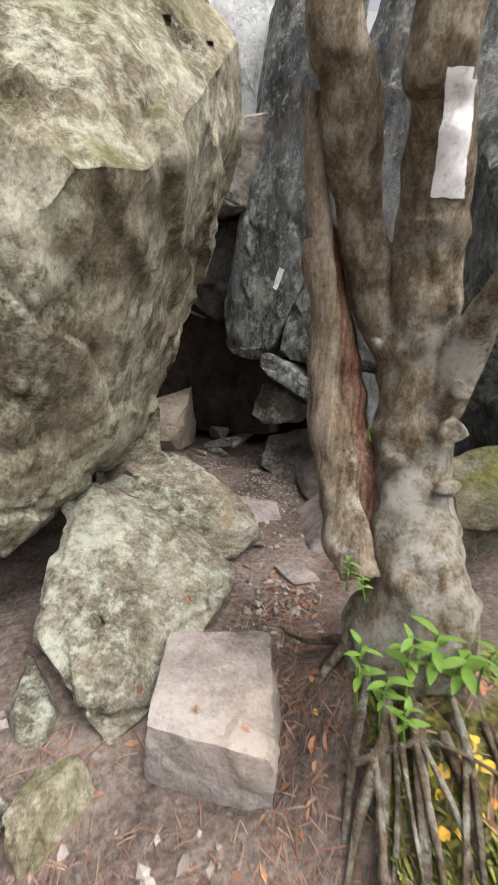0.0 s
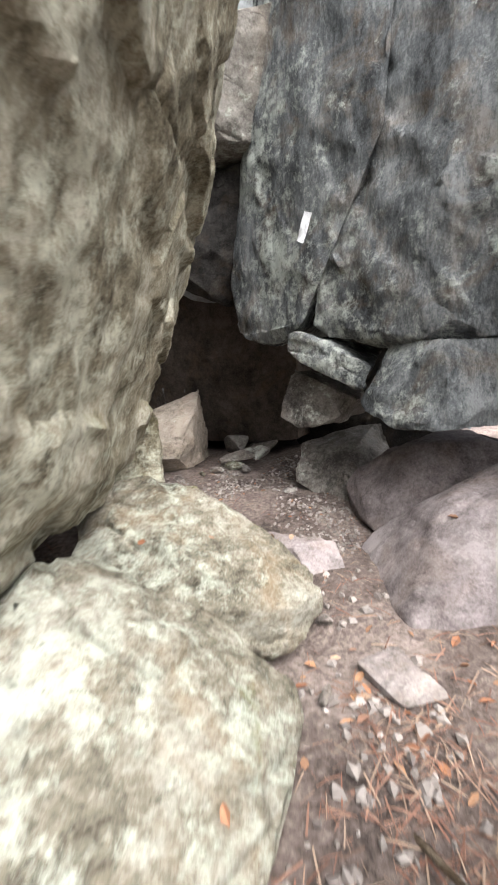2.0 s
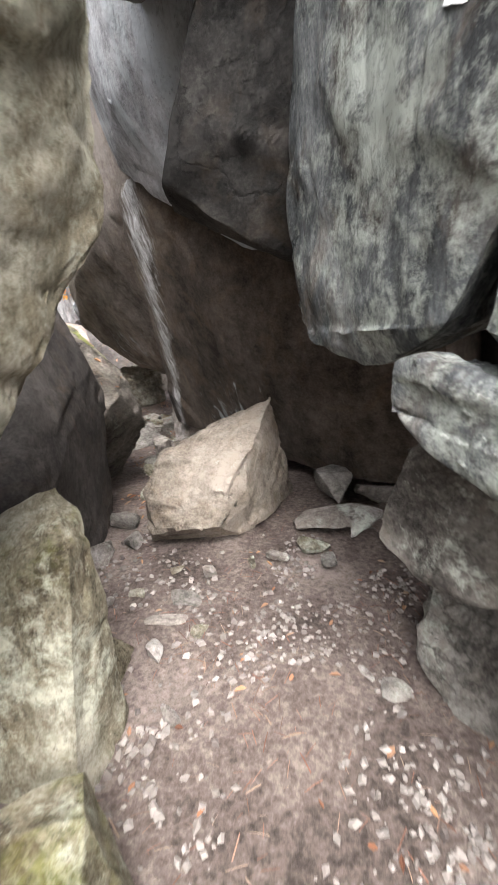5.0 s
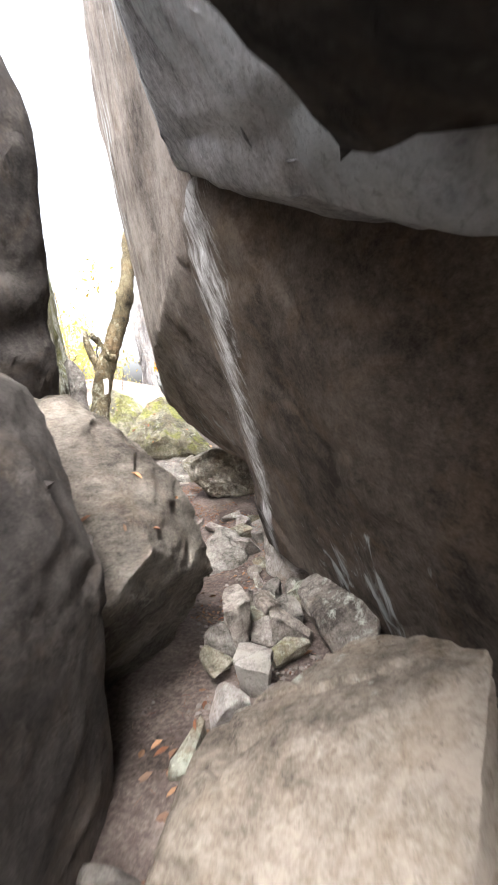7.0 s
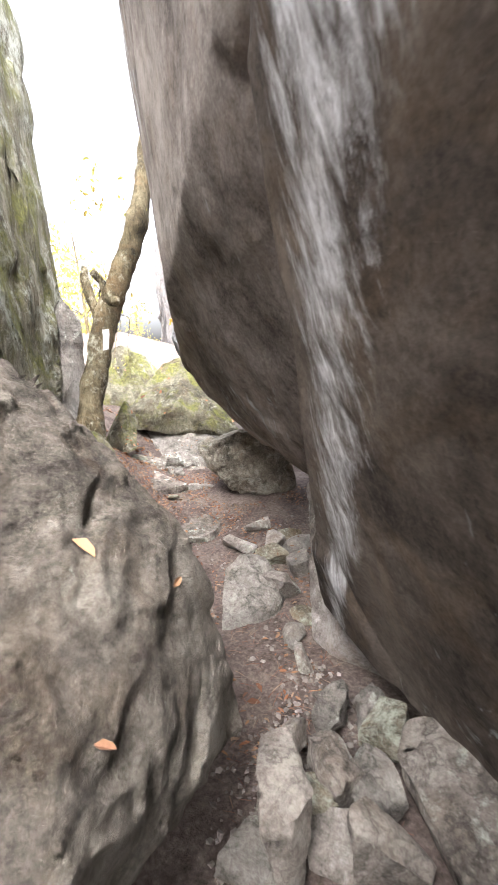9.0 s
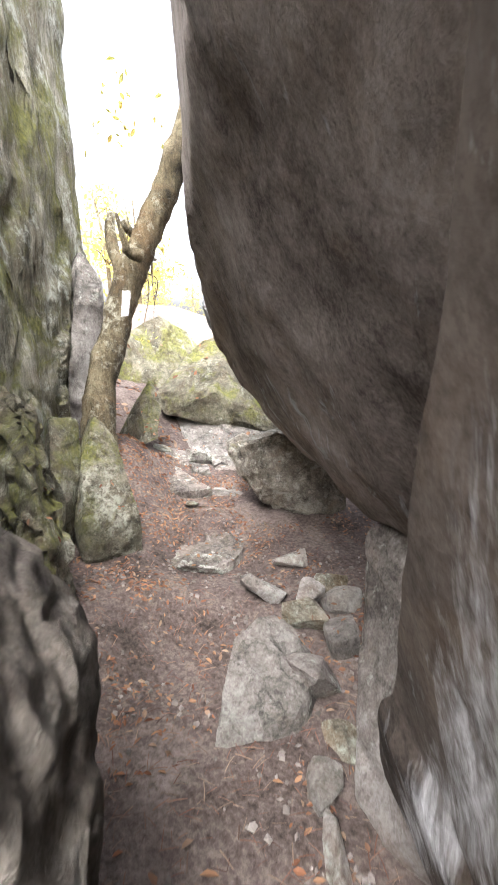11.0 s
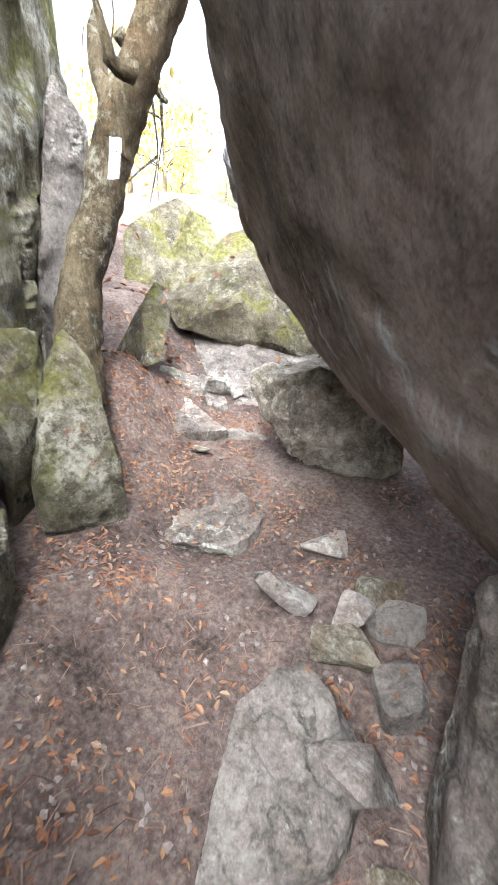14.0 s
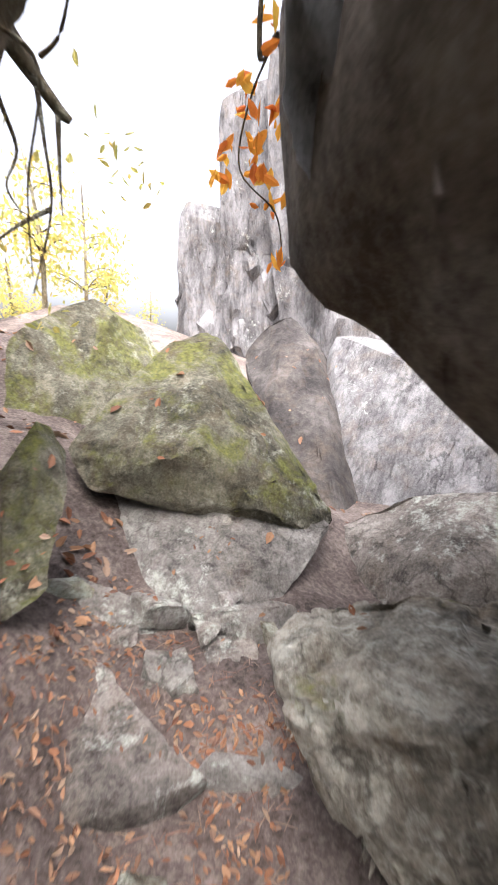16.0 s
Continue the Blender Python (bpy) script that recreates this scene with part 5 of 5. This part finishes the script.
for i, path in enumerate(([(-5.18, 7.81, 2.43), (-5.19, 7.7, 2.45), (-5.17, 7.67, 2.5), (-5.19, 7.62, 2.7)], [(-6.08, 8.16, 2.89), (-6.11, 8.33, 2.75), (-6.11, 8.48, 2.63), (-6.1, 8.53, 2.6)], [(-6.11, 8.39, 2.71), (-6.13, 8.43, 2.51), (-6.2, 8.49, 2.27), (-6.25, 8.43, 1.91)],
                          [(-6.11, 8.29, 2.78), (-6.19, 8.28, 2.64), (-6.24, 8.37, 2.47), (-6.25, 8.33, 2.32), (-6.25, 8.39, 2.23)], [(-6.2, 8.49, 2.27), (-6.23, 8.36, 2.17), (-6.29, 8.27, 2.07)], [(-6.11, 8.48, 2.63), (-6.14, 8.5, 2.42), (-6.14, 8.51, 2.24)], [(-6.08, 8.4, 2.76), (-5.97, 8.42, 2.8), (-5.84, 8.4, 2.91)],
                          [(-5.19, 7.68, 2.47), (-5.19, 7.72, 2.64), (-5.19, 7.67, 2.86)], [(-5.37, 7.96, 2.34), (-5.35, 8.06, 2.29), (-5.42, 8.06, 2.06), (-5.45, 8.08, 1.85)], [(-5.39, 7.76, 2.58), (-5.47, 7.69, 2.65), (-5.56, 7.69, 2.44)])):
    r0 = 0.05 if i < 2 else 0.012 if i < 7 else 0.006
    part("branch", limb(path, [r0 * (1 - 0.75 * k / (len(path) - 1)) for k in range(len(path))], 40 + i, sides=8, h=0.03), M_BARK2, leaner)


def fallen(label, path, r, seed):
    stick = mesh_object("fallen_branch", limb(path, [r * (1 - 0.12 * i) for i in range(len(path))], seed, lumps=0.18, sides=9, h=0.025), M_ROOT)
    return tagged(stick, label, "branch")


fallen("bare fallen branch lying under the pale boulder", [(-4.32, 8.47, 0.36), (-4.16, 8.45, 0.34), (-4, 8.42, 0.33)], 0.03, 71)
fallen("short pale stick on the trodden soil", [(-4.3, 8.35, 0.33), (-4.25, 8.32, 0.34), (-4.21, 8.3, 0.33)], 0.011, 72)
fallen("gnarled brown root crossing the path edge", [(-4.43, 6.92, 0.36), (-4.22, 6.74, 0.3), (-4.03, 6.66, 0.27), (-3.84, 6.73, 0.25), (-3.7, 6.82, 0.22)], 0.022, 73)
fallen("thin brown root lying in the litter", [(-3.92, 6.57, 0.26), (-3.74, 6.59, 0.24), (-3.55, 6.58, 0.22)], 0.016, 74)
fallen("thin brown root in the soil below a slab", [(-5.08, 7.79, 0.36), (-5.03, 7.89, 0.38), (-4.9, 8, 0.36), (-4.82, 8.15, 0.36)], 0.014, 75)


def leaf_cloud(name, spots, material, parent, size, per, spread_by):
    verts, faces = [], []
    for p in spots:
        for _ in range(per):
            q = Vector(p) + spread_by * Vector((rng.gauss(0, 1), rng.gauss(0, 1), rng.gauss(0, 0.8)))
            s = size * rng.uniform(0.6, 1.3)
            vs, fs = leaf_shape(s, 0.45 * s, 0.2 * s)
            m = Matrix.Translation(q) @ pose(0, 0, 0, rng.uniform(0, 360), rng.uniform(0, 360), rng.uniform(0, 360))
            k = len(verts)
            verts += [m @ Vector(v) for v in vs]
            faces += [tuple(k + i for i in f) for f in fs]
    me = bpy.data.meshes.new(name)
    me.from_pydata(verts, [], faces)
    me.materials.append(material)
    ob = new(name, me)
    ob.parent = parent
    return ob


leaf_cloud("leaves", [(-6.09, 8.81, 2.55), (-6.08, 8.86, 2.49), (-6.01, 8.53, 2.54), (-6.43, 8.46, 2.08), (-6.51, 8.6, 1.84), (-5.44, 8.03, 2.38), (-5.4, 7.65, 3.38), (-5.53, 7.85, 3.4), (-5.38, 8.08, 3.47), (-5.31, 7.7, 3.52)], M_CROWN, leaner, 0.03, 9, 0.1)
maple = tagged(new("maple_twig"), "hanging maple twig with orange leaves", "branch")
part("twig", limb([(-4.95, 8.5, 5.0), (-5.15, 8.59, 2.74), (-5.13, 8.65, 2.61), (-5.14, 8.7, 2.54)], [0.012, 0.009, 0.006, 0.004], 60, sides=8), M_BARK2, maple)
part("twig", limb([(-5.13, 8.65, 2.61), (-5.27, 8.7, 2.5), (-5.34, 8.75, 2.33), (-5.26, 8.87, 2.21), (-5.26, 8.93, 2.06)], [0.005, 0.004, 0.003, 0.003, 0.002], 61, sides=6), M_BARK2, maple)
leaf_cloud("leaves", [(-5.13, 8.64, 2.62), (-5.26, 8.67, 2.55), (-5.28, 8.72, 2.45), (-5.34, 8.7, 2.39), (-5.3, 8.74, 2.39), (-5.28, 8.8, 2.33), (-5.39, 8.71, 2.3), (-5.27, 8.85, 2.24), (-5.27, 8.91, 2.07), (-5.19, 8.74, 2.46)], M_MAPLE, maple, 0.034, 7, 0.026)


# ---- seedlings under the old tree ----
def seedling(x, y, z, height, leaves, size, seed):
    r = random.Random(seed)
    plant = tagged(new("seedling"), "small seedling with fresh green leaves", "plant", group="seedlings under the tree")
    top = Vector((x + r.uniform(-0.03, 0.03), y - 0.03, z + height))
    part("stalk", limb([(x, y, z), (x * 0.5 + top.x * 0.5, y, z + height * 0.55), top], [0.004, 0.003, 0.002], seed, sides=6, h=0.02), M_LEAF, plant)
    for i in range(leaves):
        f = 0.45 + 0.55 * i / leaves
        p = Vector((x, y, z)).lerp(top, f)
        bm = bmesh.new()
        s = 0.75 * size * r.uniform(0.7, 1.2)
        rows = []
        for k in range(7):
            u = k / 6
            w = s * 0.19 * math.sin(math.pi * min(1, u * 0.94 + 0.04)) ** 0.8
            c = -0.35 * s * u * u
            rows.append([bm.verts.new((-w, s * u, c + 0.25 * w)), bm.verts.new((0, s * u, c)), bm.verts.new((w, s * u, c + 0.25 * w))])
        for a, b in zip(rows, rows[1:]):
            for k in range(2):
                bm.faces.new((a[k], a[k + 1], b[k + 1], b[k]))
        m = Matrix.Translation(p) @ pose(0, 0, 0, r.uniform(5, 45), r.uniform(-20, 20), i * 137.5 + r.uniform(-25, 25))
        bmesh.ops.transform(bm, matrix=m, verts=bm.verts)
        part("leaf", bm, M_LEAF, plant)


for i, (x, y, z, hgt, n, size) in enumerate([(0.33, 0.99, 0.55, 0.22, 7, 0.075), (0.38, 0.95, 0.55, 0.16, 6, 0.07), (0.46, 0.98, 0.6, 0.2, 8, 0.085), (0.52, 1.0, 0.62, 0.18, 7, 0.1), (0.58, 0.98, 0.62, 0.14, 6, 0.11), (0.43, 0.9, 0.55, 0.12, 6, 0.07), (0.66, 1.0, 0.62, 0.14, 7, 0.07), (0.7, 0.95, 0.62, 0.1, 6, 0.06), (0.31, 1.12, 0.85, 0.1, 7, 0.04), (0.36, 1.1, 0.83, 0.08, 6, 0.04), (0.37, 1.22, 1.28, 0.04, 4, 0.035)]):
    seedling(x, y, z, hgt * 1.15, n + 2, size, 80 + i)

# ---- woods beyond the rocks ----
def forest_tree(seed, height):
    t = tagged(new("forest_tree"), "thin forest tree with yellow-green autumn leaves", "tree", group="woods beyond the rocks")
    r = random.Random(seed)
    lean = (r.uniform(-0.5, 0.5), r.uniform(-0.5, 0.5))
    path = [(lean[0] * k * k, lean[1] * k * k, height * k - (0.3 if k == 0 else 0)) for k in (0, 0.25, 0.5, 0.75, 1.0)]
    part("trunk", limb(path, [0.07, 0.06, 0.05, 0.035, 0.015], seed, sides=10, h=0.3), M_BARK2, t)
    spots = []
    for i in range(9):
        f = r.uniform(0.2, 0.95)
        p = Vector((lean[0] * f * f, lean[1] * f * f, height * f))
        a, l = r.uniform(0, 6.28), height * 0.28 * (1.15 - f)
        tip = p + Vector((math.cos(a) * l, math.sin(a) * l, 0.35 * l))
        part("limb", limb([p, p.lerp(tip, 0.5) + Vector((0, 0, 0.1)), tip], [0.025, 0.016, 0.008], seed + i, sides=6, h=0.2), M_BARK2, t)
        spots += [p.lerp(tip, k) for k in (0.55, 0.8, 1.0)]
    leaf_cloud("crown", spots, M_CROWN, t, 0.08, 30, 0.3)
    return t


kinds = [forest_tree(200, 3.6), forest_tree(210, 4.6), forest_tree(220, 3.0)]
STAND = [(-15, 12.5), (-17.5, 15), (-14.5, 10.2), (-20, 17), (-19, 12), (-24, 19), (-22, 14.5), (-26, 24), (-13, 9.2), (-28, 18)]
for i, (x, y) in enumerate(STAND):
    m = pose(x, y, ground_height(x, y), 0, 0, i * 77)
    if i < 3:
        kinds[i].matrix_world = m
    else:
        copy_thing(kinds[i % 3], m)
